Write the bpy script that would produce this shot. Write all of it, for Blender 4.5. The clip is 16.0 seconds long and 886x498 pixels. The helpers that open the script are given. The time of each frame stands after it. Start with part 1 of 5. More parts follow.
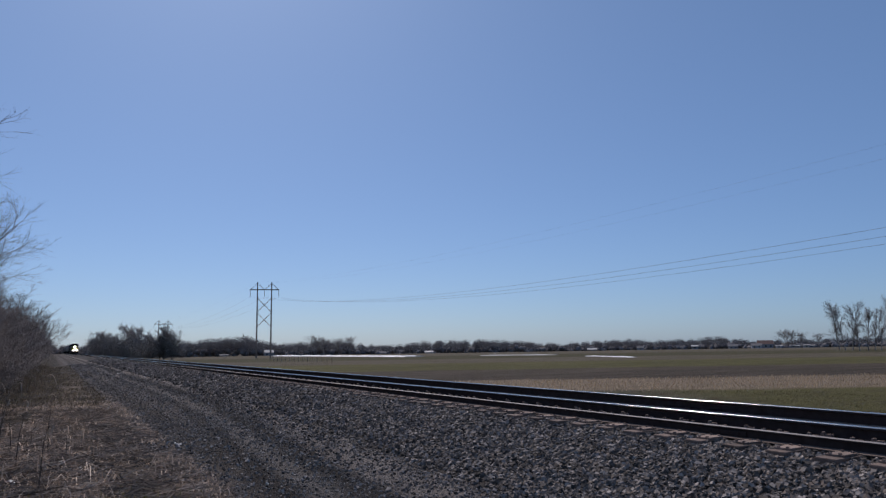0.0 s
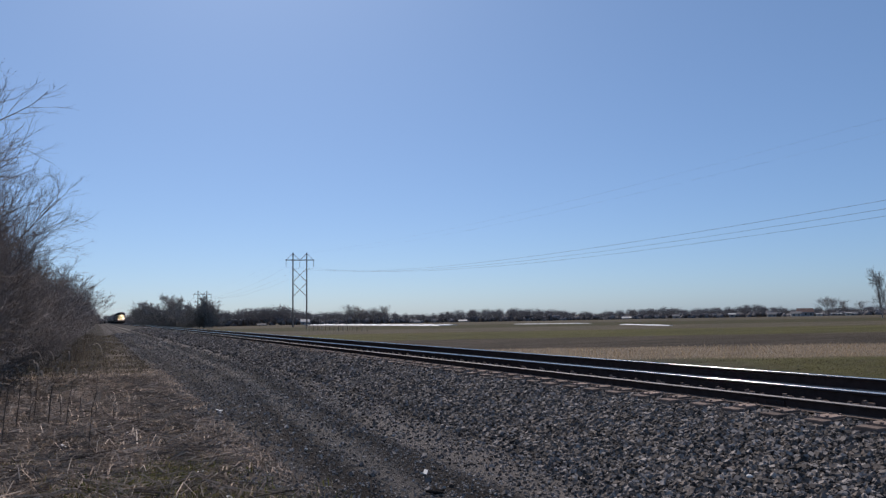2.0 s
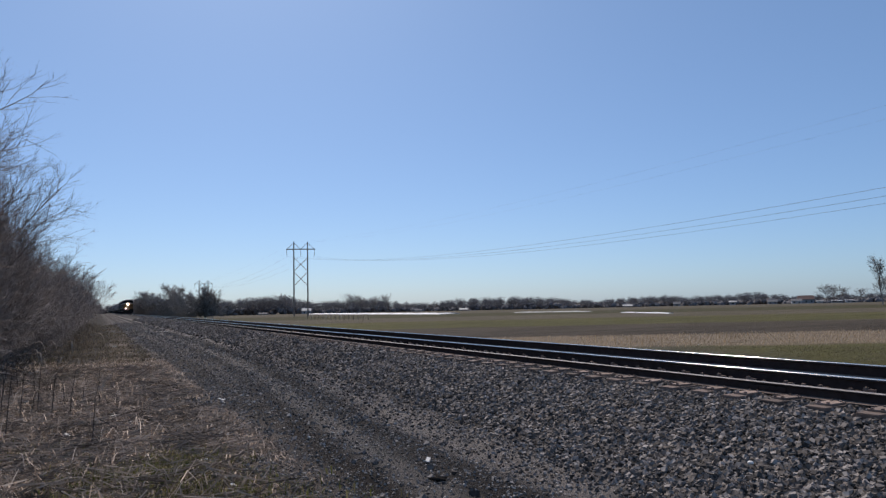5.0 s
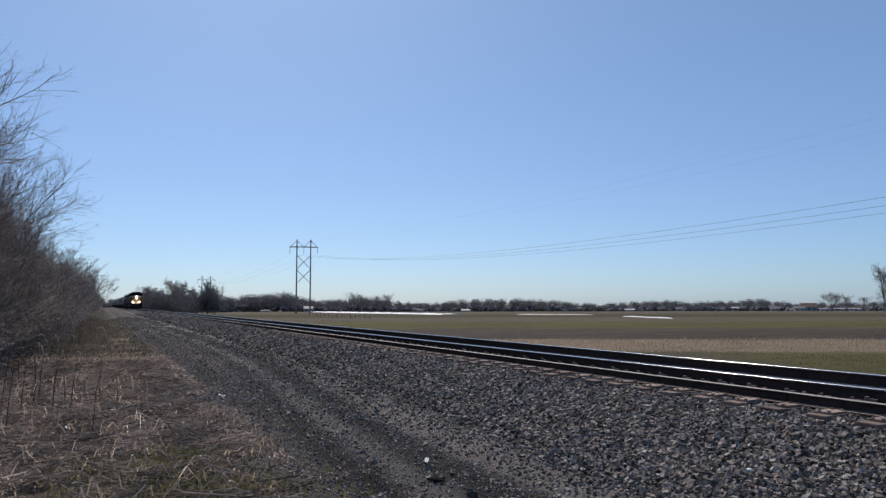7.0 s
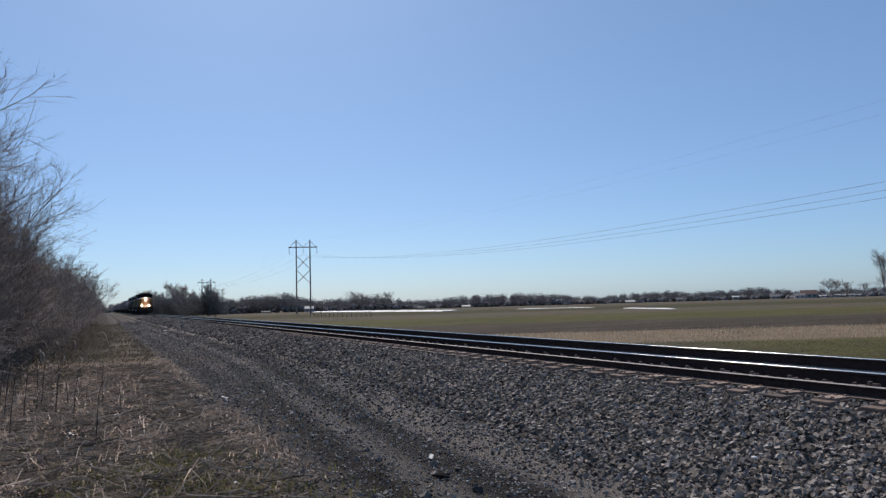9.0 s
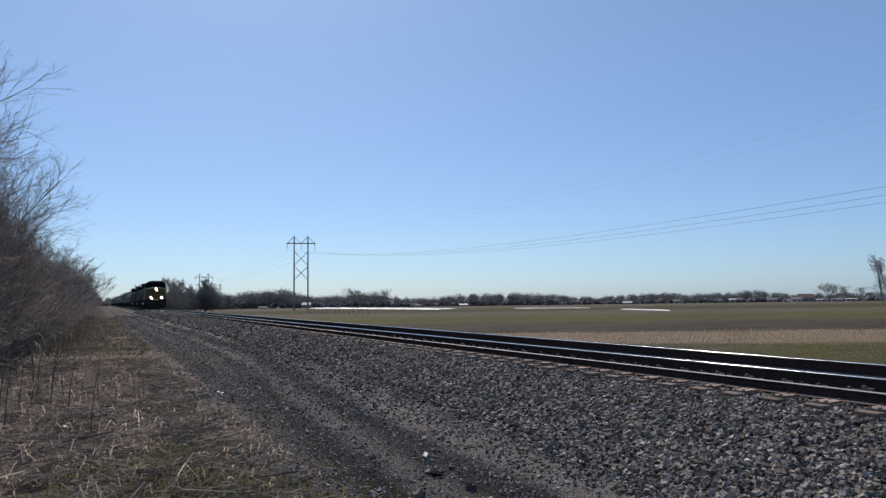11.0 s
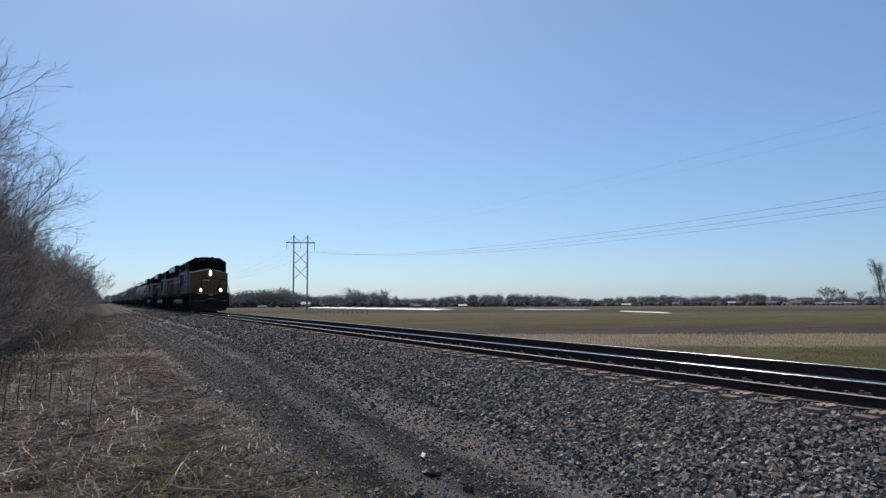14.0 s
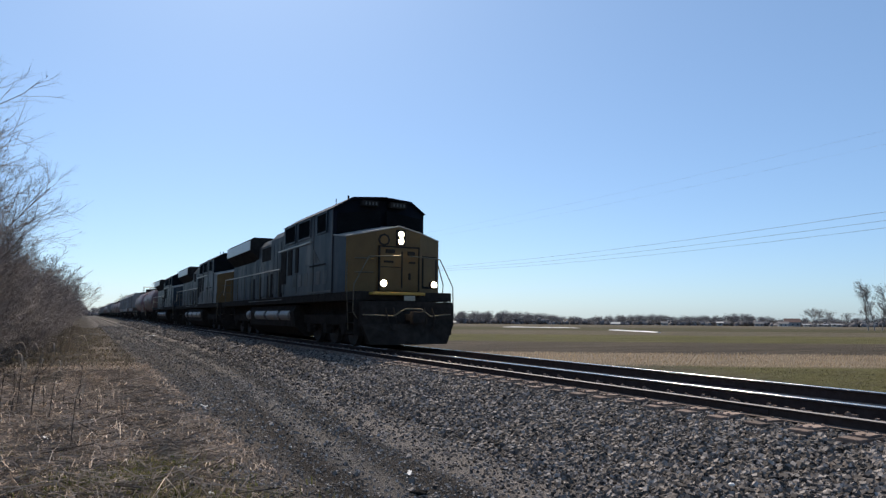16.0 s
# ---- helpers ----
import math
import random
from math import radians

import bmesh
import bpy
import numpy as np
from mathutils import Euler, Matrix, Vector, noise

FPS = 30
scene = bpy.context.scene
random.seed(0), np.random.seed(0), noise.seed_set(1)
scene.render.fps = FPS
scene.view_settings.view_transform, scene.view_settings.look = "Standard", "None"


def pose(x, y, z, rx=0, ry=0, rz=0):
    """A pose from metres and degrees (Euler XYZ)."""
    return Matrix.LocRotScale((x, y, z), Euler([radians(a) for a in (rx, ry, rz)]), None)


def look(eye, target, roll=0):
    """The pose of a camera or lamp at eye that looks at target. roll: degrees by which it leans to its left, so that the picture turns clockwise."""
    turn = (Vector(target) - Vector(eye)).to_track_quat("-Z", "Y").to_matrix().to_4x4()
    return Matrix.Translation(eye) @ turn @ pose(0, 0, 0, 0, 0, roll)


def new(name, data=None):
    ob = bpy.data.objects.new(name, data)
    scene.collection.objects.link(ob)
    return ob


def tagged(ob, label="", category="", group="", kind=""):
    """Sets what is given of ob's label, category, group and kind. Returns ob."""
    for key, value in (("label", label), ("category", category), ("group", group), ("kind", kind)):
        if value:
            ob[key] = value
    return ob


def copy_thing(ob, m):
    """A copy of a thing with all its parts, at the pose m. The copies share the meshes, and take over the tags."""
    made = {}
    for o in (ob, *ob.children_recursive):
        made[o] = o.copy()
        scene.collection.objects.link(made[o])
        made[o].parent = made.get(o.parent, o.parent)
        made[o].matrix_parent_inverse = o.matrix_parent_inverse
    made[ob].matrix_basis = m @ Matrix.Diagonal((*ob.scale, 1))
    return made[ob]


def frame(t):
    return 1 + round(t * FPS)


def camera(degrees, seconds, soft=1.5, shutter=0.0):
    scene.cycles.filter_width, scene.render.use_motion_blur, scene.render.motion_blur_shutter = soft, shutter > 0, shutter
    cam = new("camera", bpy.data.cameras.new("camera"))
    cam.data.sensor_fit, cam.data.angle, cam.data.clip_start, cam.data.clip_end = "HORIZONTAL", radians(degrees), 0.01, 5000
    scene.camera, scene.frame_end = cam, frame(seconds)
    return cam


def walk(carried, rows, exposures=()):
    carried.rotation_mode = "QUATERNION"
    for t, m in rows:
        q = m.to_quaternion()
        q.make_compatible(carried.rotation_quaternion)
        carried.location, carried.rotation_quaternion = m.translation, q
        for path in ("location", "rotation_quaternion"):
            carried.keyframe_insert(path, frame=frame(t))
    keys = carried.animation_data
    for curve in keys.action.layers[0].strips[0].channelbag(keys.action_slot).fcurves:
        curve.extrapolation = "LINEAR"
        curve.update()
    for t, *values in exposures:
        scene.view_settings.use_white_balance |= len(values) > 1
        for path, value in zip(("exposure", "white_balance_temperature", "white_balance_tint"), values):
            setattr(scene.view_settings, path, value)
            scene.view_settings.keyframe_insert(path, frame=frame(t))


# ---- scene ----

EYE = 1.65
cam = camera(64.5, 16.0, soft=1.35)
PATH = [  # seconds, x, y, z, pitch, roll, yaw
    (0.0, -0.013, 0.002, 0.001, 7.90, 0.85, -28.75),
    (0.5, 0.001, -0.001, -0.008, 6.82, 0.47, -28.66),
    (1.0, -0.011, 0.009, 0.003, 4.87, 0.31, -26.35),
    (1.5, -0.005, 0.009, 0.003, 5.44, 0.61, -25.75),
    (2.0, -0.016, 0.004, 0.002, 5.44, 1.00, -26.02),
    (2.5, -0.011, 0.004, -0.008, 5.45, 1.22, -26.16),
    (3.0, -0.018, 0.006, -0.004, 5.60, 1.22, -25.88),
    (3.5, -0.019, 0.003, -0.002, 5.31, 1.28, -25.94),
    (4.0, -0.026, 0.007, 0.000, 4.94, 1.43, -25.94),
    (6.5, -0.019, 0.009, 0.003, 4.44, 0.38, -25.84),
    (7.0, -0.020, 0.006, 0.005, 4.56, 0.10, -25.78),
    (7.5, -0.013, 0.012, 0.003, 4.63, 1.24, -25.66),
    (8.0, -0.017, 0.011, 0.003, 4.58, 1.57, -25.73),
    (8.5, -0.019, 0.009, 0.003, 4.40, 1.64, -25.73),
    (9.0, -0.014, 0.019, -0.001, 4.28, 1.59, -25.73),
    (11.5, -0.010, 0.001, 0.001, 4.05, 0.49, -26.00),
    (12.0, -0.015, -0.011, 0.003, 3.96, 0.35, -26.02),
    (12.5, -0.000, -0.000, -0.000, 4.03, 0.60, -26.01),
    (13.0, -0.011, -0.008, 0.003, 4.03, 0.60, -26.01),
    (13.5, -0.014, -0.008, 0.005, 4.06, 0.51, -26.01),
    (14.0, -0.011, -0.001, 0.003, 4.18, 0.24, -26.01),
    (14.5, -0.013, -0.003, 0.002, 4.32, 0.24, -26.08),
    (15.0, -0.014, 0.000, 0.004, 4.66, -0.10, -26.21),
    (15.5, -0.010, 0.002, 0.009, 5.05, -0.32, -26.49),
    (16.0, -0.005, 0.001, 0.003, 5.52, -0.49, -26.89),
]
walk(cam, [(t, pose(x, y, EYE + z, 90 + p, r, yw)) for t, x, y, z, p, r, yw in PATH],
     exposures=[(0.0, -0.56, 6200, 18), (0.5, -0.52, 6220, 18), (1.0, -0.35, 6300, 16.5), (3.5, -0.28, 6380, 15), (6.5, -0.14, 6480, 14),
                (9.0, -0.14, 6480, 12.5), (12.5, -0.05, 6540, 11.5), (15.0, -0.06, 6540, 11), (15.5, -0.01, 6560, 11), (16.0, 0.22, 6750, 11)])

# ---- light ----
SUN_AZ, SUN_EL = 9.0, 47.4   # degrees from the track's far direction towards the field, and up
sky_world = bpy.data.worlds.new("sky")
scene.world = sky_world
sky_world.use_nodes = True
wn = sky_world.node_tree
wn.nodes.clear()
sky = wn.nodes.new("ShaderNodeTexSky")
sky.sky_type = "NISHITA"
sky.sun_disc = False
sky.sun_elevation = radians(SUN_EL)
sky.sun_rotation = radians(SUN_AZ)
sky.air_density, sky.dust_density, sky.ozone_density, sky.altitude = 0.95, 2.5, 4.2, 1500
bg = wn.nodes.new("ShaderNodeBackground")
bg.inputs["Strength"].default_value = 0.11
wo = wn.nodes.new("ShaderNodeOutputWorld")
tint = wn.nodes.new("ShaderNodeMix")
tint.data_type, tint.blend_type = "RGBA", "MULTIPLY"
tint.inputs["Factor"].default_value, tint.inputs["B"].default_value = 1.0, (0.83, 0.97, 1.06, 1)
wn.links.new(sky.outputs[0], tint.inputs["A"])
haze = wn.nodes.new("ShaderNodeMix")   # thin even haze over the whole sky
haze.data_type = "RGBA"
haze.inputs["Factor"].default_value, haze.inputs["B"].default_value = 0.26, (2.9, 4.85, 7.4, 1)
wn.links.new(tint.outputs["Result"], haze.inputs["A"])
wn.links.new(haze.outputs["Result"], bg.inputs["Color"])
wn.links.new(bg.outputs[0], wo.inputs["Surface"])
sun = new("sun", bpy.data.lights.new("sun", "SUN"))
sun.data.energy, sun.data.angle, sun.data.color = 4.6, radians(0.53), (1.0, 0.89, 0.76)
sun_way = Vector((math.sin(radians(SUN_AZ)) * math.cos(radians(SUN_EL)), math.cos(radians(SUN_AZ)) * math.cos(radians(SUN_EL)), math.sin(radians(SUN_EL))))
sun.matrix_world = look(sun_way * 100, (0, 0, 0))


# ---- materials ----
def mat(name, c1, c2, rough=0.8, metal=0.0, scale=6.0, bump=0.15, fine=60.0, stain=None, rand=0.0, spec=0.5, dist=0.01, streak=None):
    """A surface of two colours mixed by coarse and fine noise, with relief; stain: a third colour in patches; rand: how much objects differ."""
    m = bpy.data.materials.new(name)
    m.use_nodes = True
    nt = m.node_tree
    N, L = nt.nodes.new, nt.links.new
    b = nt.nodes["Principled BSDF"]
    geo = N("ShaderNodeTexCoord")
    n1, n2 = N("ShaderNodeTexNoise"), N("ShaderNodeTexNoise")
    for n, s, d in ((n1, scale, 6), (n2, fine, 4)):
        L(geo.outputs["Object"], n.inputs["Vector"])
        n.inputs["Scale"].default_value, n.inputs["Detail"].default_value, n.inputs["Roughness"].default_value = s, d, 0.65
    add = N("ShaderNodeMath"); add.operation = "MULTIPLY_ADD"
    L(n2.outputs["Fac"], add.inputs[0]); add.inputs[1].default_value = 0.6
    L(n1.outputs["Fac"], add.inputs[2])
    ramp = N("ShaderNodeValToRGB")
    ramp.color_ramp.elements[0].position, ramp.color_ramp.elements[1].position = 0.6, 1.0
    ramp.color_ramp.elements[0].color, ramp.color_ramp.elements[1].color = (*c1, 1), (*c2, 1)
    L(add.outputs[0], ramp.inputs[0])
    col = ramp.outputs[0]
    if stain:
        n3 = N("ShaderNodeTexNoise"); n3.inputs["Scale"].default_value = scale * 0.35; n3.inputs["Detail"].default_value = 5
        L(geo.outputs["Object"], n3.inputs["Vector"])
        r3 = N("ShaderNodeValToRGB"); r3.color_ramp.elements[0].position, r3.color_ramp.elements[1].position = 0.5, 0.68
        L(n3.outputs["Fac"], r3.inputs[0])
        mx = N("ShaderNodeMix"); mx.data_type = "RGBA"
        L(r3.outputs[0], mx.inputs["Factor"]); L(col, mx.inputs["A"]); mx.inputs["B"].default_value = (*stain, 1)
        col = mx.outputs["Result"]
    if streak:
        mp, n4, r4, m4 = N("ShaderNodeMapping"), N("ShaderNodeTexNoise"), N("ShaderNodeValToRGB"), N("ShaderNodeMix")
        mp.inputs["Scale"].default_value = (0.5, 0.5, 0.14)
        L(geo.outputs["Object"], mp.inputs["Vector"]); L(mp.outputs[0], n4.inputs["Vector"])
        n4.inputs["Scale"].default_value, n4.inputs["Detail"].default_value = 2.2, 6
        r4.color_ramp.elements[0].position, r4.color_ramp.elements[1].position = 0.45, 0.72
        m4.data_type = "RGBA"
        L(n4.outputs["Fac"], r4.inputs[0]); L(r4.outputs[0], m4.inputs["Factor"]); L(col, m4.inputs["A"]); m4.inputs["B"].default_value = (*streak, 1)
        col = m4.outputs["Result"]
    if rand:
        info, hsv, mr = N("ShaderNodeObjectInfo"), N("ShaderNodeHueSaturation"), N("ShaderNodeMapRange")
        L(info.outputs["Random"], mr.inputs[0]); mr.inputs[3].default_value, mr.inputs[4].default_value = 1 - rand, 1 + rand
        L(mr.outputs[0], hsv.inputs["Value"]); L(col, hsv.inputs["Color"])
        col = hsv.outputs[0]
    L(col, b.inputs["Base Color"])
    b.inputs["Roughness"].default_value, b.inputs["Metallic"].default_value = rough, metal
    b.inputs["Specular IOR Level"].default_value = spec
    if spec < 0.25:
        b.inputs["IOR"].default_value = 1.18   # dusty, matt skin
    if bump:
        bp = N("ShaderNodeBump"); bp.inputs["Strength"].default_value = bump; bp.inputs["Distance"].default_value = dist
        L(add.outputs[0], bp.inputs["Height"]); L(bp.outputs[0], b.inputs["Normal"])
    return m


def island_mat(name, cols, rough=0.9, spec=0.3, scale=30.0, through_light=0.0, lo=0.7, hi=1.3):
    """Loose pieces joined in one mesh: each island takes a colour of its own along a ramp, with fine grain."""
    m = bpy.data.materials.new(name)
    m.use_nodes = True
    nt = m.node_tree
    N, L = nt.nodes.new, nt.links.new
    b = nt.nodes["Principled BSDF"]
    g = N("ShaderNodeNewGeometry")
    r = N("ShaderNodeValToRGB")
    while len(r.color_ramp.elements) < len(cols):
        r.color_ramp.elements.new(0.5)
    for i, (e, c) in enumerate(zip(r.color_ramp.elements, cols)):
        e.position, e.color = i / (len(cols) - 1), (*c, 1)
    L(g.outputs["Random Per Island"], r.inputs[0])
    tc, n = N("ShaderNodeTexCoord"), N("ShaderNodeTexNoise")
    n.inputs["Scale"].default_value, n.inputs["Detail"].default_value = scale, 4
    L(tc.outputs["Object"], n.inputs["Vector"])
    mr = N("ShaderNodeMapRange"); mr.inputs[1].default_value, mr.inputs[2].default_value, mr.inputs[3].default_value, mr.inputs[4].default_value = 0.25, 0.75, lo, hi
    L(n.outputs["Fac"], mr.inputs[0])
    h = N("ShaderNodeHueSaturation")
    L(mr.outputs[0], h.inputs["Value"]); L(r.outputs[0], h.inputs["Color"]); L(h.outputs[0], b.inputs["Base Color"])
    if through_light:
        tr, mx, out = N("ShaderNodeBsdfTranslucent"), N("ShaderNodeMixShader"), nt.nodes["Material Output"]
        L(h.outputs[0], tr.inputs["Color"])
        mx.inputs[0].default_value = through_light
        L(b.outputs[0], mx.inputs[1]); L(tr.outputs[0], mx.inputs[2]); L(mx.outputs[0], out.inputs["Surface"])
    b.inputs["Roughness"].default_value, b.inputs["Specular IOR Level"].default_value = rough, spec
    return m


def glow(name, col, power):
    m = bpy.data.materials.new(name)
    m.use_nodes = True
    b = m.node_tree.nodes["Principled BSDF"]
    b.inputs["Base Color"].default_value = (*col, 1)
    b.inputs["Emission Color"].default_value, b.inputs["Emission Strength"].default_value = (*col, 1), power
    return m


M_STEEL_TOP = mat("polished_rail_steel", (0.30, 0.29, 0.285), (0.42, 0.405, 0.395), 0.17, 1.0, 2, 0.02, 80)
M_RAIL = mat("rusted_rail_side", (0.032, 0.024, 0.023), (0.058, 0.045, 0.043), 0.9, 0.0, 8, 0.3, 120, spec=0.1)
M_RUST = mat("rusty_plate", (0.15, 0.105, 0.085), (0.27, 0.205, 0.17), 0.9, 0.0, 10, 0.4, 90, rand=0.25)
M_TIE = mat("weathered_tie_wood", (0.09, 0.065, 0.052), (0.19, 0.14, 0.115), 0.95, 0.0, 5, 0.6, 50, stain=(0.06, 0.045, 0.04), rand=0.3)
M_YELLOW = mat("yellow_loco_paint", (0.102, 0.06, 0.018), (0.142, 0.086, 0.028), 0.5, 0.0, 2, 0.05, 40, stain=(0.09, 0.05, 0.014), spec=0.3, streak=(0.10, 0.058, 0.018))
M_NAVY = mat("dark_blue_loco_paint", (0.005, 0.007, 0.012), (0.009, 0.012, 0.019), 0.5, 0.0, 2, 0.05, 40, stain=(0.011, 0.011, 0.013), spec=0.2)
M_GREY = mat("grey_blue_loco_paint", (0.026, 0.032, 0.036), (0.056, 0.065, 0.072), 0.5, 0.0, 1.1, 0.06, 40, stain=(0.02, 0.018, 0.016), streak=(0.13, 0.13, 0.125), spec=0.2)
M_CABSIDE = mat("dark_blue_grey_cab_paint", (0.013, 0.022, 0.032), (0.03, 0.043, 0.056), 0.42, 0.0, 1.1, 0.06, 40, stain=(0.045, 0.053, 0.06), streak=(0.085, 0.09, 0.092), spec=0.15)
M_PALE = mat("faded_pale_grey_loco_paint", (0.08, 0.088, 0.095), (0.15, 0.16, 0.165), 0.5, 0.0, 1.5, 0.06, 40, stain=(0.05, 0.042, 0.036), streak=(0.07, 0.06, 0.05), spec=0.2)
# pale grey painting sun on the nose top and edge; wipers share it
M_SUNPALE = mat("worn_grey_antislip_paint", (0.20, 0.195, 0.18), (0.36, 0.35, 0.33), 0.7, 0.0, 3, 0.2, 60)
M_GRABS = mat("grimy_tan_grab_iron", (0.055, 0.047, 0.03), (0.10, 0.087, 0.058), 0.6, 0.0, 8, 0.05, 60)
M_BLACK = mat("grimy_black_frame", (0.018, 0.016, 0.015), (0.038, 0.034, 0.031), 0.85, 0.0, 4, 0.3, 60, spec=0.05)
M_WHEEL = mat("wheel_steel", (0.016, 0.014, 0.0135), (0.032, 0.028, 0.026), 0.8, 0.0, 6, 0.2, 60)
M_RAILING = mat("pale_handrail_paint", (0.24, 0.22, 0.17), (0.34, 0.32, 0.26), 0.5, 0.0, 8, 0.05, 60)
M_PIPE = mat("dull_silver_tank", (0.09, 0.09, 0.092), (0.15, 0.15, 0.15), 0.5, 0.2, 4, 0.1, 60, stain=(0.15, 0.13, 0.11))
M_GLASS = mat("dark_cab_glass", (0.006, 0.007, 0.008), (0.011, 0.012, 0.013), 0.85, 0.0, 2, 0.0, 20, spec=0.0)
M_LENS = glow("lit_headlight_lens", (1.0, 0.80, 0.52), 300.0)
M_TANK = mat("maroon_tank_paint", (0.11, 0.06, 0.06), (0.17, 0.10, 0.098), 0.5, 0.0, 1.2, 0.05, 30, stain=(0.055, 0.04, 0.037), rand=0.2, spec=0.25)
M_HOPPER = mat("pale_hopper_paint", (0.17, 0.16, 0.155), (0.24, 0.22, 0.21), 0.6, 0.0, 1.2, 0.08, 30, stain=(0.2, 0.15, 0.12), rand=0.25)
M_POLE = mat("weathered_pole_wood", (0.16, 0.13, 0.11), (0.26, 0.22, 0.19), 0.9, 0.0, 1.5, 0.3, 30)
M_WIRE = mat("line_wire", (0.16, 0.165, 0.18), (0.22, 0.225, 0.24), 0.9, 0.0, 3, 0.0, 30)
M_BARK = island_mat("bare_bark", [(0.14, 0.117, 0.105), (0.22, 0.187, 0.17), (0.34, 0.295, 0.27), (0.16, 0.13, 0.115)], 0.9, 0.3, 8)
M_MASS = island_mat("distant_twig_mass", [(0.165, 0.16, 0.165), (0.18, 0.175, 0.178), (0.19, 0.184, 0.187), (0.17, 0.166, 0.168)], 1.0, 0.0, 0.3)
M_SILL = mat("bright_yellow_sill", (0.30, 0.18, 0.025), (0.38, 0.235, 0.04), 0.5, 0.0, 3, 0.05, 40)
M_GREYTOP = mat("worn_grey_rail_top", (0.17, 0.15, 0.14), (0.27, 0.25, 0.235), 0.6, 0.0, 6, 0.2, 90)
# cool grey base colours carry the distance haze over the bark
M_HAZEBARK = island_mat("far_bare_wood", [(0.11, 0.11, 0.12), (0.13, 0.129, 0.138), (0.155, 0.153, 0.163), (0.12, 0.119, 0.127)], 0.95, 0.1, 0.5, 0.3)
M_TREEBARK = island_mat("pale_tree_bark", [(0.22, 0.205, 0.195), (0.28, 0.262, 0.25), (0.34, 0.32, 0.305), (0.25, 0.232, 0.22)], 0.95, 0.1, 0.5, 0.25)


# ---- mesh helpers ----
def mesh_from(name, verts, faces, mats, index=None, smooth=False):
    me = bpy.data.meshes.new(name)
    me.from_pydata(verts, [], faces)
    for m in mats:
        me.materials.append(m)
    if index is not None:
        me.polygons.foreach_set("material_index", index)
    if smooth:
        me.polygons.foreach_set("use_smooth", [True] * len(me.polygons))
    me.update()
    return me


def part(name, bm, material, parent=None, label=""):
    me = bpy.data.meshes.new(name)
    bmesh.ops.recalc_face_normals(bm, faces=bm.faces)
    bm.to_mesh(me)
    bm.free()
    for m in (material if isinstance(material, (list, tuple)) else (material,)):
        me.materials.append(m)
    ob = new(name, me)
    ob.parent = parent
    if label:
        tagged(ob, label)
    return ob


def share(ob, x, y, z, parent=None, rz=0.0):
    """Another object on the same mesh."""
    o = new(ob.name.split(".")[0], ob.data)
    o.parent = parent if parent is not None else ob.parent
    o.matrix_basis = pose(x, y, z, 0, 0, rz)
    return o


def box(bm, x0, x1, y0, y1, z0, z1, bev=0.0, mi=0):
    r = bmesh.ops.create_cube(bm, size=1.0, matrix=Matrix.Translation(((x0 + x1) / 2, (y0 + y1) / 2, (z0 + z1) / 2)) @ Matrix.Diagonal((abs(x1 - x0), abs(y1 - y0), abs(z1 - z0), 1)))
    fs = {f for v in r["verts"] for f in v.link_faces}
    for f in fs:
        f.material_index = mi
    if bev:
        es = list({e for v in r["verts"] for e in v.link_edges})
        bmesh.ops.bevel(bm, geom=es, offset=bev, segments=2, affect="EDGES", profile=0.6)


def rod(bm, a, b, r, n=8, r2=None, mi=0):
    a, b = Vector(a), Vector(b)
    d = b - a
    m = Matrix.Translation((a + b) / 2) @ d.to_track_quat("Z", "Y").to_matrix().to_4x4()
    k = bmesh.ops.create_cone(bm, cap_ends=True, segments=n, radius1=r, radius2=r if r2 is None else r2, depth=d.length, matrix=m)
    for f in {f for v in k["verts"] for f in v.link_faces}:
        f.material_index = mi


def bar(bm, pts, r, n=6):
    for a, b in zip(pts, pts[1:]):
        rod(bm, a, b, r, n)


def extrude_y(bm, outline, y0, y1, mi=0):
    """A closed outline of (x, z) drawn out from y0 to y1."""
    a = [bm.verts.new((x, y0, z)) for x, z in outline]
    b = [bm.verts.new((x, y1, z)) for x, z in outline]
    fs = [bm.faces.new(a), bm.faces.new(b)]
    for i in range(len(a)):
        j = (i + 1) % len(a)
        fs.append(bm.faces.new((a[i], a[j], b[j], b[i])))
    for f in fs:
        f.material_index = mi


def loft(bm, rings, mi=0, caps=True):
    vs = [[bm.verts.new(p) for p in ring] for ring in rings]
    fs = []
    for a, b in zip(vs, vs[1:]):
        for i in range(len(a)):
            j = (i + 1) % len(a)
            fs.append(bm.faces.new((a[i], a[j], b[j], b[i])))
    if caps:
        fs += [bm.faces.new(vs[0]), bm.faces.new(vs[-1])]
    for f in fs:
        f.material_index = mi


def empty(name, label, category, group="", m=None):
    e = new(name)
    e.empty_display_size = 0.2
    if m is not None:
        e.matrix_basis = m
    return tagged(e, label, category, group)


# ---- ground ----
RAIL_Z, XC, XB, XA = 0.746, 8.307, 7.555, 7.04
AX = Vector((math.sin(radians(26)), math.cos(radians(26))))   # across the field strips


def bump_noise(x, y, s):
    return noise.noise((x * s, y * s, 3.1))


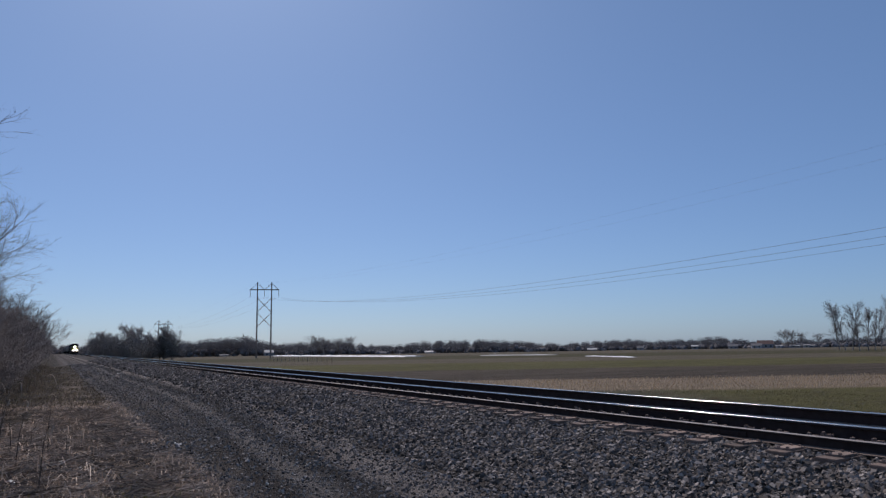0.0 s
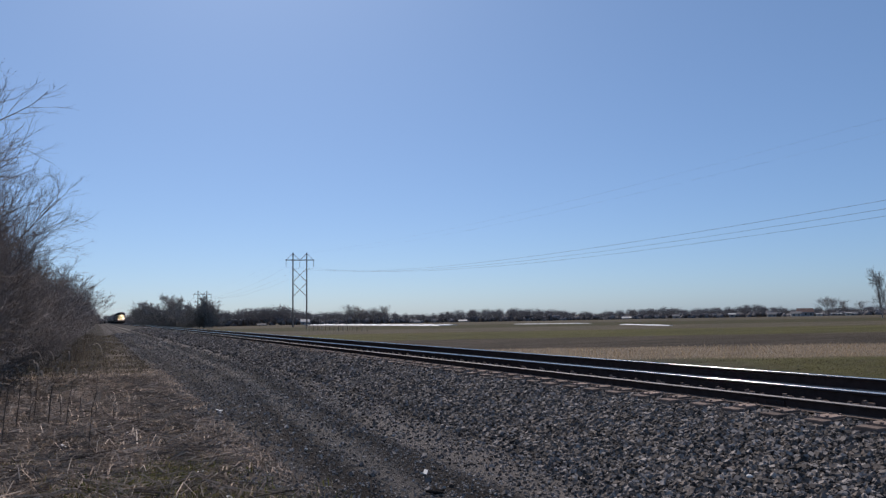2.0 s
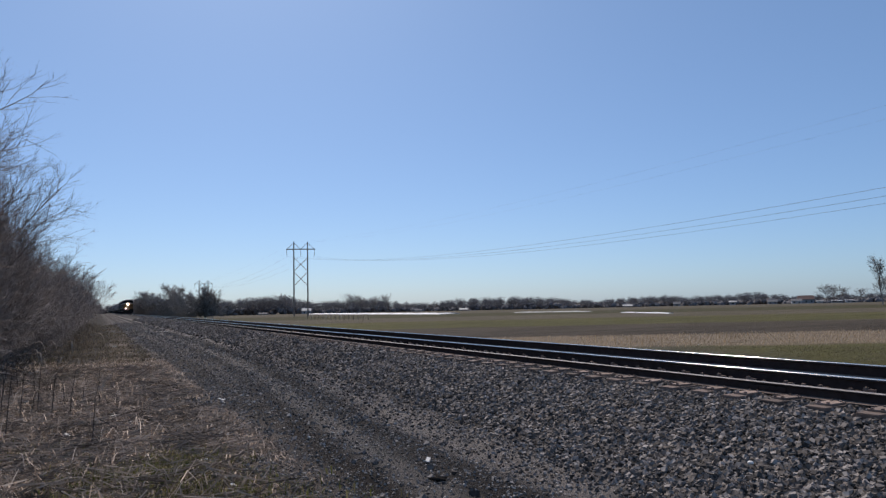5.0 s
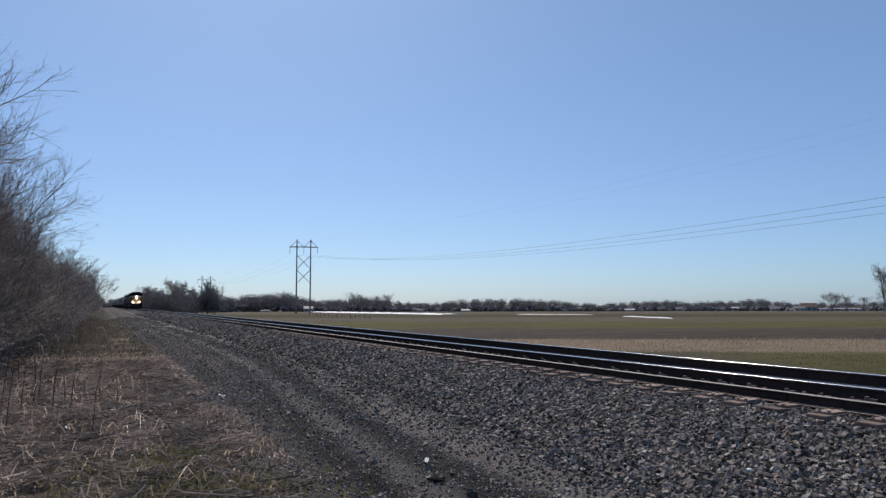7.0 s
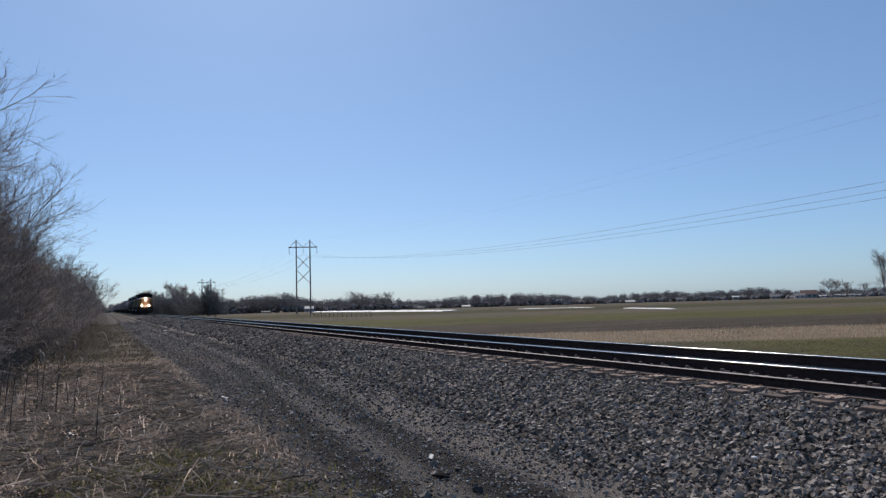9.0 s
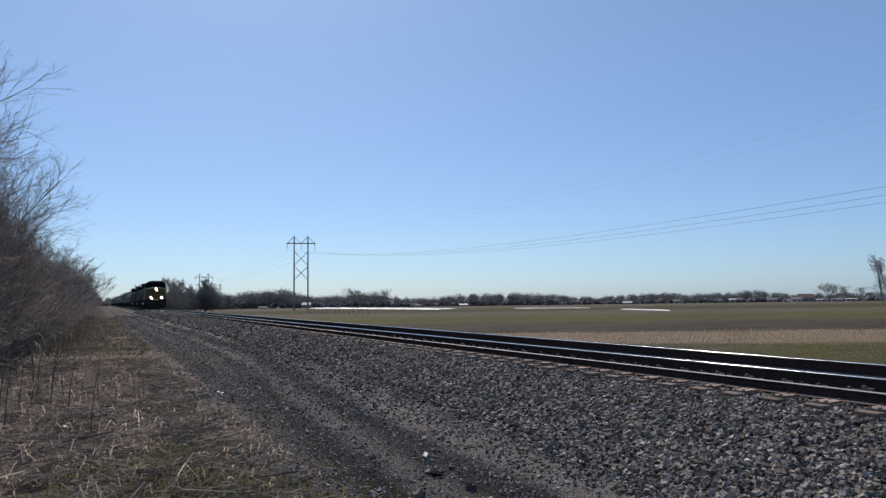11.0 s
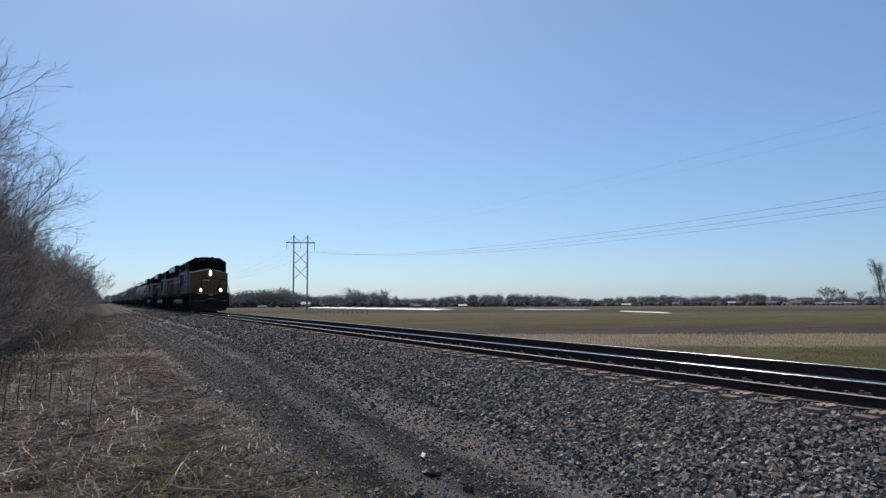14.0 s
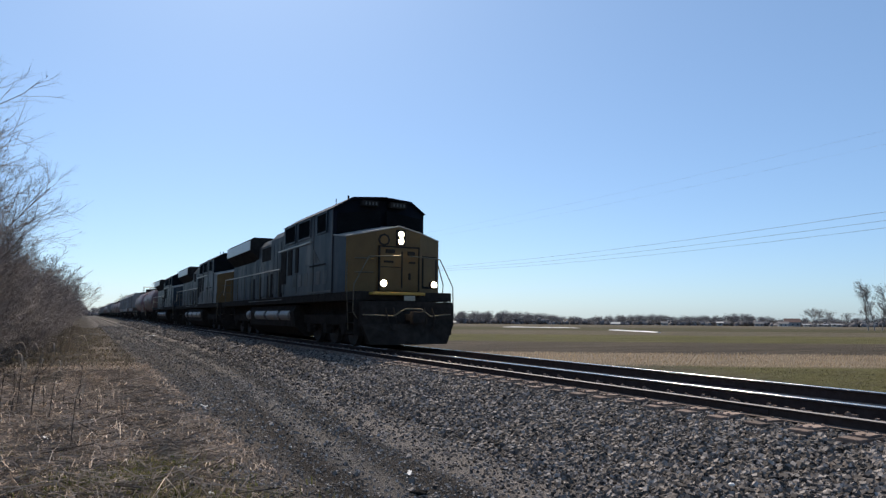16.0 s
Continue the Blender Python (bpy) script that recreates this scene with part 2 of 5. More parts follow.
def ground_z(x, y):
    if x < 1.6:
        z = 0.04 + 0.05 * bump_noise(x, y, 0.6) + 0.03 * bump_noise(x, y, 1.9) + 0.12 * min(1.0, max(0.0, (-1.0 - x) / 4))
    elif x < 4.5:
        z = 0.0 + 0.02 * bump_noise(x, y * 0.4, 1.5) - 0.05 * math.exp(-((x - 2.25) / 0.22) ** 2) - 0.05 * math.exp(-((x - 3.75) / 0.25) ** 2)
    elif x < 6.7:
        u = (x - 4.5) / 2.2
        z = 0.49 * (u * u * (3 - 2 * u) * 0.35 + 0.65 * u) + 0.02 * bump_noise(x, y, 1.3)
    elif x < 9.95:
        z = 0.49
    elif x < 12.2:
        u = (x - 9.95) / 2.25
        z = 0.49 * (1 - u) - 0.05 * u
    else:
        far = min(1.0, (x - 12.2) / 12)
        z = -0.05 - 1.05 * far * far * (3 - 2 * far) + 0.04 * bump_noise(x, y, 0.15) * far
        z -= 0.0105 * min(400.0, max(0.0, x * AX.x + y * AX.y - 300)) * far
    return z


def ground_material():
    m = bpy.data.materials.new("ground")
    m.use_nodes = True
    nt = m.node_tree
    N, L = nt.nodes.new, nt.links.new
    b = nt.nodes["Principled BSDF"]
    b.inputs["Roughness"].default_value, b.inputs["Specular IOR Level"].default_value = 1.0, 0.1
    pos = N("ShaderNodeNewGeometry").outputs["Position"]
    sep = N("ShaderNodeSeparateXYZ")
    L(pos, sep.inputs[0])

    def noise_of(scale, detail=6, rough=0.65, stretch=None):
        n = N("ShaderNodeTexNoise")
        n.inputs["Scale"].default_value, n.inputs["Detail"].default_value, n.inputs["Roughness"].default_value = scale, detail, rough
        if stretch:
            mp = N("ShaderNodeMapping"); mp.inputs["Scale"].default_value = stretch[0]; mp.inputs["Rotation"].default_value = (0, 0, radians(stretch[1]))
            L(pos, mp.inputs["Vector"]); L(mp.outputs[0], n.inputs["Vector"])
        else:
            L(pos, n.inputs["Vector"])
        return n.outputs["Fac"]

    def math_of(op, a, b=0.0, c=None):
        n = N("ShaderNodeMath"); n.operation = op
        for i, v in enumerate((a, b, c)):
            if v is None:
                continue
            if isinstance(v, (int, float)):
                n.inputs[i].default_value = v
            else:
                L(v, n.inputs[i])
        return n.outputs[0]

    def step(v, lo, hi):
        n = N("ShaderNodeMapRange"); n.interpolation_type = "SMOOTHSTEP"
        L(v, n.inputs[0]); n.inputs[1].default_value, n.inputs[2].default_value = lo, hi
        return n.outputs[0]

    def blend(f, a, bb):
        n = N("ShaderNodeMix"); n.data_type = "RGBA"
        if isinstance(f, (int, float)):
            n.inputs["Factor"].default_value = f
        else:
            L(f, n.inputs["Factor"])
        for k, v in (("A", a), ("B", bb)):
            if isinstance(v, tuple):
                n.inputs[k].default_value = (*v, 1)
            else:
                L(v, n.inputs[k])
        return n.outputs["Result"]

    wob = math_of("MULTIPLY", math_of("SUBTRACT", noise_of(0.7, 5), 0.5), 1.6)
    x = math_of("ADD", sep.outputs[0], wob)
    fine, mid, big = noise_of(38, 6, 0.75), noise_of(6, 6, 0.7), noise_of(0.5, 4)
    rut = noise_of(3.0, 5, 0.6, ((1.0, 0.12, 1.0), 0))
    # dry grass, dirt road, ballast, verge
    grass = blend(step(mid, 0.35, 0.7), (0.06, 0.05, 0.042), (0.25, 0.205, 0.17))
    grass = blend(step(big, 0.5, 0.7), grass, (0.05, 0.043, 0.03))
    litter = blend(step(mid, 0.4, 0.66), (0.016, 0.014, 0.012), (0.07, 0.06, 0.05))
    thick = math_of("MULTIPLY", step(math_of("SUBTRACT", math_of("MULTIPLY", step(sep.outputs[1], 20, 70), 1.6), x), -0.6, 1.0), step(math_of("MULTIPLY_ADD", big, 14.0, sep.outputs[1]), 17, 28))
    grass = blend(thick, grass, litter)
    road = blend(step(fine, 0.3, 0.7), (0.034, 0.03, 0.028), (0.14, 0.128, 0.12))
    # ballast bed, toned dark as the shade between the loose stones
    stone = blend(step(fine, 0.35, 0.65), (0.02, 0.018, 0.017), (0.10, 0.093, 0.087))
    verge = blend(step(mid, 0.4, 0.65), (0.061, 0.059, 0.037), (0.107, 0.098, 0.070))
    road = blend(math_of("MULTIPLY", step(mid, 0.46, 0.62), 0.5), road, (0.036, 0.031, 0.029))
    # the wheel ruts draw towards the bank as they go, with a paler sandy strip beside them
    drift = math_of("MULTIPLY", step(sep.outputs[1], 2, 26), 1.35)
    xr = math_of("SUBTRACT", math_of("ADD", sep.outputs[0], math_of("MULTIPLY", wob, 0.3)), drift)
    for cx, wd, tone in ((3.85, 0.42, (0.21, 0.19, 0.175)), (2.55, 0.34, (0.13, 0.12, 0.112)), (2.2, 0.22, (0.022, 0.019, 0.018)), (3.08, 0.30, (0.018, 0.016, 0.015))):
        away = math_of("ABSOLUTE", math_of("SUBTRACT", xr, cx))
        road = blend(math_of("MULTIPLY", math_of("SUBTRACT", 1.0, step(away, wd * 0.35, wd * 1.5)), math_of("MULTIPLY_ADD", rut, 1.0, 0.3)), road, tone)
    near_rut = math_of("ABSOLUTE", math_of("SUBTRACT", math_of("ADD", sep.outputs[0], math_of("MULTIPLY", wob, 0.5)), 2.28))
    road = blend(math_of("MULTIPLY", math_of("SUBTRACT", 1.0, step(near_rut, 0.1, 0.42)), math_of("MULTIPLY_ADD", rut, 0.9, 0.1)), road, (0.024, 0.021, 0.019))
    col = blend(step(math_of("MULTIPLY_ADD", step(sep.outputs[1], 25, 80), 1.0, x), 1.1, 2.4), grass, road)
    col = blend(step(math_of("SUBTRACT", x, math_of("MULTIPLY", drift, 0.55)), 4.15, 4.6), col, stone)
    # field strips along lines square to AX
    dotn = N("ShaderNodeVectorMath"); dotn.operation = "DOT_PRODUCT"
    L(pos, dotn.inputs[0]); dotn.inputs[1].default_value = (AX.x, AX.y, 0)
    u = math_of("ADD", dotn.outputs["Value"], math_of("MULTIPLY", math_of("SUBTRACT", noise_of(0.08, 5), 0.5), 8.0))
    streak = noise_of(0.5, 8, 0.75, ((0.12, 1.0, 1.0), 26))
    green = blend(step(streak, 0.38, 0.62), (0.053, 0.053, 0.016), (0.098, 0.092, 0.033))
    brown = blend(step(streak, 0.38, 0.62), (0.037, 0.030, 0.023), (0.078, 0.064, 0.049))
    stub = blend(step(mid, 0.3, 0.7), (0.13, 0.10, 0.07), (0.26, 0.21, 0.15))
    lush = blend(step(mid, 0.35, 0.65), (0.06, 0.057, 0.018), (0.10, 0.094, 0.036))
    dots = N("ShaderNodeVectorMath"); dots.operation = "DOT_PRODUCT"
    L(pos, dots.inputs[0]); dots.inputs[1].default_value = (AX.y, -AX.x, 0)
    near = blend(step(math_of("ADD", dots.outputs["Value"], math_of("MULTIPLY", wob, 3.0)), 12, 18), verge, lush)
    near = blend(step(u, 20, 27), verge, near)
    fld = blend(step(u, 40, 43), near, stub)
    fld = blend(step(u, 54, 58), fld, brown)
    fld = blend(step(u, 80, 85), fld, green)
    fld = blend(step(u, 112, 122), fld, blend(step(streak, 0.38, 0.62), (0.062, 0.054, 0.038), (0.115, 0.098, 0.07)))
    fld = blend(math_of("MULTIPLY", step(u, 150, 160), math_of("SUBTRACT", 1.0, step(u, 205, 220))), fld, (0.05, 0.048, 0.022))
    fld = blend(step(u, 420, 600), fld, (0.11, 0.095, 0.07))
    patch = noise_of(1.1, 7, 0.75, ((0.25, 1.0, 1.0), 26))
    fld = blend(math_of("MULTIPLY", step(patch, 0.48, 0.66), 0.5), fld, (0.042, 0.034, 0.024))
    fld = blend(math_of("MULTIPLY", step(noise_of(4.0, 6, 0.8), 0.5, 0.7), 0.35), fld, (0.21, 0.17, 0.115))
    col = blend(step(x, 11.2, 12.2), col, verge)
    col = blend(step(x, 13.0, 16.0), col, fld)
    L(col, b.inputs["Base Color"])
    bp = N("ShaderNodeBump"); bp.inputs["Strength"].default_value = 1.0; bp.inputs["Distance"].default_value = 0.05
    L(math_of("ADD", fine, math_of("MULTIPLY", mid, 1.2)), bp.inputs["Height"]); L(bp.outputs[0], b.inputs["Normal"])
    return m


def build_ground():
    xs = [-3000, -1500, -700, -300, -120, -60, -35, -24, -18, -14] + [-11 + 0.5 * i for i in range(20)] + [-1 + 0.13 * i for i in range(60)] + [6.8, 7.5, 8.3, 9.1, 9.95, 10.5, 11.2, 12.2, 13.5, 15, 17, 19, 21, 23, 25, 32, 42, 60, 90, 140, 220, 350, 600, 1000, 1700, 3000]
    ys = [-1500, -500, -200, -80, -40, -20, -10, -5, -2] + [0.2 * i for i in range(100)] + [20 + 0.6 * i for i in range(50)] + [50 + 4 * i for i in range(30)] + [175, 200, 240, 300, 400, 550, 800, 1200, 2000, 4500]
    V = [(x, y, ground_z(x, y)) for y in ys for x in xs]
    n = len(xs)
    F = [(j * n + i, j * n + i + 1, (j + 1) * n + i + 1, (j + 1) * n + i) for j in range(len(ys) - 1) for i in range(n - 1)]
    ob = new("ground", mesh_from("ground", V, F, [ground_material()], smooth=True))
    return tagged(ob, "flat farmland with dry grass, gravel road and ballast bank", "ground", kind="structure")


GROUND = build_ground()

# ---- track ----
ARC = [(0.0225 + 0.014 * math.cos(radians(a)), 0.1715 + 0.014 * math.sin(radians(a))) for a in range(0, 91, 9)]
CROWN = [(-x, z) for x, z in ARC] + [(-0.008, 0.186), (0.008, 0.186)] + ARC[::-1]
HEAD = [(-0.037, 0.155), (-0.009, 0.142), (-0.009, 0.03), (-0.075, 0.012), (-0.075, 0), (0.075, 0), (0.075, 0.012), (0.009, 0.03), (0.009, 0.142), (0.037, 0.155)] + CROWN[::-1]


def rail_mesh(name, scale_z, top):
    bm = bmesh.new()
    prof = [(x, z * scale_z) for x, z in HEAD]
    cuts = [-60, 0, 40, 120, 300, 700, 1500]
    loft(bm, [[(x, y, z) for x, z in prof] for y in cuts])
    bmesh.ops.recalc_face_normals(bm, faces=bm.faces)
    for f in bm.faces:
        f.normal_update()
        if f.calc_center_median().z > 0.1765 * scale_z and abs(f.normal.y) < 0.5:
            f.material_index = 1
            f.smooth = True
        elif f.calc_center_median().z < 0.03 * scale_z:
            # paler rust tan stands in for sun on the foot flange
            f.material_index = 2
    return bm


track = empty("railway_track", "single railway track of rusty rails on weathered timber ties", "railway track")
for xr in (XB, XB + 1.505):
    r_ob = part("rail", rail_mesh("rail", 1.0, True), (M_RAIL, M_STEEL_TOP, M_RUST), track, "rusty steel rail with a polished running surface")
    r_ob.location = (xr, 0, RAIL_Z - 0.186)
spare = empty("spare_rail", "long dark rusted rail lying loose on the tie ends", "rail", "", pose(XA, 0, 0.538))
part("rail_length", rail_mesh("spare_rail", 0.68, False), (M_RAIL, M_GREYTOP, M_RUST), spare)
for y in (-6.0, 5.9, 17.8, 29.7, 41.6):
    for sx in (-1, 1):
        bm = bmesh.new()
        x0, x1 = sorted((sx * 0.009, sx * 0.03))
        box(bm, x0, x1, y - 0.3, y + 0.3, 0.03, 0.085, 0.004)
        for k in (-0.2, -0.07, 0.07, 0.2):
            rod(bm, (sx * 0.028, y + k, 0.057), (sx * 0.045, y + k, 0.057), 0.014, 6)
        part("joint_bar", bm, M_RAIL, spare)


# ties with their plates, near stretch one by one
rng = np.random.default_rng(7)


def tie_bm():
    bm = bmesh.new()
    box(bm, -1.76, 1.37, -0.115, 0.115, -0.17, 0.0, 0.012)
    return bm


def plate_bm(w=0.19, l=0.38):
    bm = bmesh.new()
    box(bm, -l / 2, l / 2, -w / 2, w / 2, 0, 0.02)
    for sx in (-0.11, 0.11):
        for sy in (-0.05, 0.05):
            box(bm, sx - 0.012, sx + 0.012, sy - 0.012, sy + 0.012, 0.02, 0.035)
    return bm


TIE_TOP = 0.536
tie0 = part("tie", tie_bm(), M_TIE, track)
tie0.location = (XC, -2.0, TIE_TOP)
plate0 = part("tie_plate", plate_bm(), M_RUST, tie0)
plate0.location = (XB - XC, 0, 0.002)
bm = bmesh.new()
box(bm, -0.03, 0.0, -0.07, 0.07, 0.0, 0.09)
box(bm, -0.045, 0.0, 0.02, 0.05, 0.0, 0.11)
anchor0 = part("rail_anchor", bm, M_RUST, tie0)
anchor0.location = (XB - XC - 0.05, 0.02, 0.004)
loose0 = part("tie_plate", plate_bm(0.18, 0.26), M_RUST, tie0)
loose0.location = (-1.48, 0, 0.002)
share(plate0, XB + 1.505 - XC, 0, 0.002, tie0)
for i in range(1, 170):
    y = -2.0 + 0.53 * i
    t = share(tie0, XC + rng.uniform(-0.02, 0.02), y, TIE_TOP, track, rng.uniform(-0.7, 0.7))
    share(plate0, XB - XC, 0, 0.002, t)
    if y < 50:
        share(anchor0, XB - XC - 0.05, rng.uniform(-0.06, 0.06), 0.004 + rng.uniform(-0.015, 0.01), t)
        share(anchor0, XB - XC - 0.05, 0.24 + rng.uniform(-0.05, 0.05), -0.03 + rng.uniform(-0.02, 0.02), t)
    share(loose0, -1.48 + rng.uniform(-0.03, 0.03), rng.uniform(-0.02, 0.02), 0.002, t, rng.uniform(-6, 6))
    if y < 40:
        share(plate0, XB + 1.505 - XC, 0, 0.002, t)


# ---- loose stones, grass ----
def tumble(n):
    q = rng.normal(size=(n, 4))
    q /= np.linalg.norm(q, axis=1)[:, None]
    w, x, y, z = q.T
    return np.stack([np.stack([1 - 2 * (y * y + z * z), 2 * (x * y - w * z), 2 * (x * z + w * y)], -1),
                     np.stack([2 * (x * y + w * z), 1 - 2 * (x * x + z * z), 2 * (y * z - w * x)], -1),
                     np.stack([2 * (x * z - w * y), 2 * (y * z + w * x), 1 - 2 * (x * x + y * y)], -1)], -2)


CUBE = np.array([(x, y, z) for z in (-1, 1) for y in (-1, 1) for x in (-1, 1)], float)
CUBE_F = np.array([(0, 2, 3, 1), (4, 5, 7, 6), (0, 1, 5, 4), (2, 6, 7, 3), (0, 4, 6, 2), (1, 3, 7, 5)])


def stones(spots):
    """spots: rows of x, y, size. Returns vertices and faces of broken stones lying on the ground."""
    n = len(spots)
    size = spots[:, 2:3]
    base = CUBE[None] * rng.uniform(0.62, 1.0, (n, 1, 3)) + rng.uniform(-0.36, 0.36, (n, 8, 3))
    v = np.einsum("nij,nkj->nki", tumble(n), base) * (size[:, :, None] * 0.5)
    z = np.array([ground_z(x, y) for x, y, _ in spots])
    v[:, :, 0] += spots[:, 0:1]
    v[:, :, 1] += spots[:, 1:2]
    v[:, :, 2] = v[:, :, 2] * 0.9 + (z + spots[:, 2] * rng.uniform(0.0, 0.45, n))[:, None]
    f = (CUBE_F[None] + (np.arange(n) * 8)[:, None, None]).reshape(-1, 4)
    return v.reshape(-1, 3).tolist(), f.tolist()


def toe(y):
    """Where the foot of the ballast bank lies across the track."""
    return np.interp(y, [4, 5, 7.6, 12, 16, 40], [4.05, 4.25, 4.7, 4.98, 5.12, 5.2])


def scatter(x0, x1, y0, y1, per, lo, hi):
    n = int((x1 - x0) * (y1 - y0) * per)
    return np.stack([rng.uniform(x0, x1, n), rng.uniform(y0, y1, n), rng.uniform(lo, hi, n)], -1)


M_STONE = island_mat("crushed_ballast_stone", [(0.025, 0.0225, 0.0205), (0.062, 0.055, 0.05), (0.134, 0.119, 0.109), (0.32, 0.288, 0.265), (0.097, 0.085, 0.077), (0.19, 0.157, 0.132)], 0.85, 0.2, 25)
M_GRIT = island_mat("road_grit", [(0.05, 0.045, 0.042), (0.10, 0.091, 0.085), (0.16, 0.147, 0.137), (0.25, 0.23, 0.215), (0.38, 0.355, 0.33), (0.09, 0.08, 0.074)], 0.95, 0.1, 25)
bank = np.concatenate([scatter(4.0, 6.95, 1.5, 9, 1500, 0.022, 0.056), scatter(4.5, 6.95, 9, 16, 1000, 0.026, 0.06), scatter(4.8, 6.95, 16, 30, 380, 0.04, 0.08), scatter(4.9, 6.9, 30, 60, 120, 0.06, 0.115),
                       scatter(4.9, 6.9, 60, 130, 28, 0.11, 0.2), scatter(6.9, 9.8, 0, 14, 130, 0.04, 0.07), scatter(10.0, 11.6, 2, 40, 60, 0.05, 0.09)])
bank = bank[bank[:, 0] > toe(bank[:, 1]) + rng.normal(0, 0.16, len(bank))]
bank = np.concatenate([bank, scatter(3.7, 4.8, 2, 14, 110, 0.014, 0.04), scatter(4.3, 5.1, 12, 30, 80, 0.025, 0.06)])
v, f = stones(bank)
tagged(new("ballast", mesh_from("ballast", v, f, [M_STONE])), "grey crushed stone ballast heaped beside the track", "ballast", kind="stuff")
grit = np.concatenate([scatter(1.3, 4.5, 3, 9, 400, 0.008, 0.026), scatter(1.3, 4.8, 9, 20, 170, 0.010, 0.036), scatter(0.3, 1.6, 4, 14, 70, 0.010, 0.034), scatter(1.3, 4.9, 20, 45, 40, 0.02, 0.05), scatter(1.6, 4.9, 45, 110, 7, 0.04, 0.09), scatter(1.4, 4.4, 3, 18, 2.5, 0.035, 0.065)])
v, f = stones(grit)
tagged(new("road_gravel", mesh_from("road_gravel", v, f, [M_GRIT])), "loose dark gravel scattered over a dirt road", "gravel", kind="stuff")


def blades(spots, hlo, hhi, width, lay):
    """Thin bent blades; lay: how far they lean, 0 upright."""
    V, F = [], []
    for x, y in spots:
        z = ground_z(x, y) - 0.01
        a = rng.uniform(0, 6.283)
        h = rng.uniform(hlo, hhi)
        lean = min(1.25, rng.uniform(0.25, 1.0) * lay)
        dx, dy = math.cos(a), math.sin(a)
        w = width * rng.uniform(0.6, 1.3)
        k = len(V)
        px, py = -dy * w, dx * w
        pts = ((0, 0), (0.45 * lean, 0.62 * (1 - 0.35 * lean)), (1.0 * lean, 0.95 * (1 - 0.75 * lean)))
        for (o, u), ww in zip(pts, (1.0, 0.8, 0.2)):
            V.append((x + dx * o * h + px * ww, y + dy * o * h + py * ww, z + u * h))
            V.append((x + dx * o * h - px * ww, y + dy * o * h - py * ww, z + u * h))
        F += [(k, k + 1, k + 3, k + 2), (k + 2, k + 3, k + 5, k + 4)]
    return V, F


def edge_spots(n, x0, x1, y0, y1, power=1.0):
    y = y0 + (y1 - y0) * rng.random(n) ** power
    x = x0 + (x1 - x0) * rng.random(n)
    keep = np.array([noise.noise((a * 0.8, b * 0.5, 9.0)) > -0.25 for a, b in zip(x, y)])
    return np.stack([x, y], -1)[keep]


M_STRAW = island_mat("dead_straw", [(0.21, 0.168, 0.142), (0.37, 0.305, 0.255), (0.62, 0.53, 0.455), (0.28, 0.225, 0.185), (0.12, 0.094, 0.078)], 0.9, 0.15, 1.6, 0.55, 0.35, 1.7)
M_GREENS = island_mat("young_grass", [(0.07, 0.08, 0.024), (0.12, 0.128, 0.04), (0.18, 0.165, 0.075), (0.22, 0.185, 0.11)], 0.8, 0.2, 12, 0.4)
v1, f1 = blades(edge_spots(52000, -5.0, 1.9, 3.5, 26, 1.7), 0.04, 0.20, 0.006, 1.5)
tagged(new("dry_grass", mesh_from("dry_grass", v1, f1, [M_STRAW])), "flattened dry straw-coloured grass beside the dirt road", "grass", kind="stuff")
v1, f1 = blades(edge_spots(1500, -4.0, 0.7, 5.5, 18, 1.1), 0.2, 0.5, 0.006, 1.2)
tagged(new("tall_dry_weeds", mesh_from("tall_dry_weeds", v1, f1, [M_STRAW])), "tall bent dead weeds among the dry grass", "weeds", kind="stuff")
# fallen stalks lying criss-cross
V, F = [], []
for x, y in edge_spots(11000, -4.5, 1.5, 4.0, 22, 1.5):
    a, l, w = rng.uniform(0, 6.283), rng.uniform(0.12, 0.5), rng.uniform(0.003, 0.007)
    dx, dy = math.cos(a) * l, math.sin(a) * l
    z0 = ground_z(x, y) + rng.uniform(0.01, 0.1)
    z1 = ground_z(x + dx, y + dy) + rng.uniform(0.01, 0.16)
    k = len(V)
    for (px, py, pz) in ((x, y, z0), (x + dx, y + dy, z1)):
        V += [(px - dy / l * w, py + dx / l * w, pz), (px + dy / l * w, py - dx / l * w, pz), (px, py, pz + 1.6 * w)]
    F += [(k, k + 1, k + 4, k + 3), (k + 1, k + 2, k + 5, k + 4), (k + 2, k, k + 3, k + 5)]
M_STALK = island_mat("fallen_stalk", [(0.17, 0.135, 0.11), (0.36, 0.30, 0.24), (0.58, 0.50, 0.42), (0.12, 0.09, 0.07), (0.70, 0.61, 0.52)], 0.85, 0.25, 1.8, 0.5, 0.35, 1.5)
tagged(new("fallen_stalks", mesh_from("fallen_stalks", V, F, [M_STALK])), "pale dead stalks lying criss-cross on dry grass", "stalks", kind="stuff")
M_RANK = island_mat("grey_brown_dead_grass", [(0.07, 0.06, 0.048), (0.12, 0.10, 0.08), (0.19, 0.16, 0.125), (0.10, 0.095, 0.05)], 0.9, 0.1, 0.7, 0.3, 0.4, 1.6)
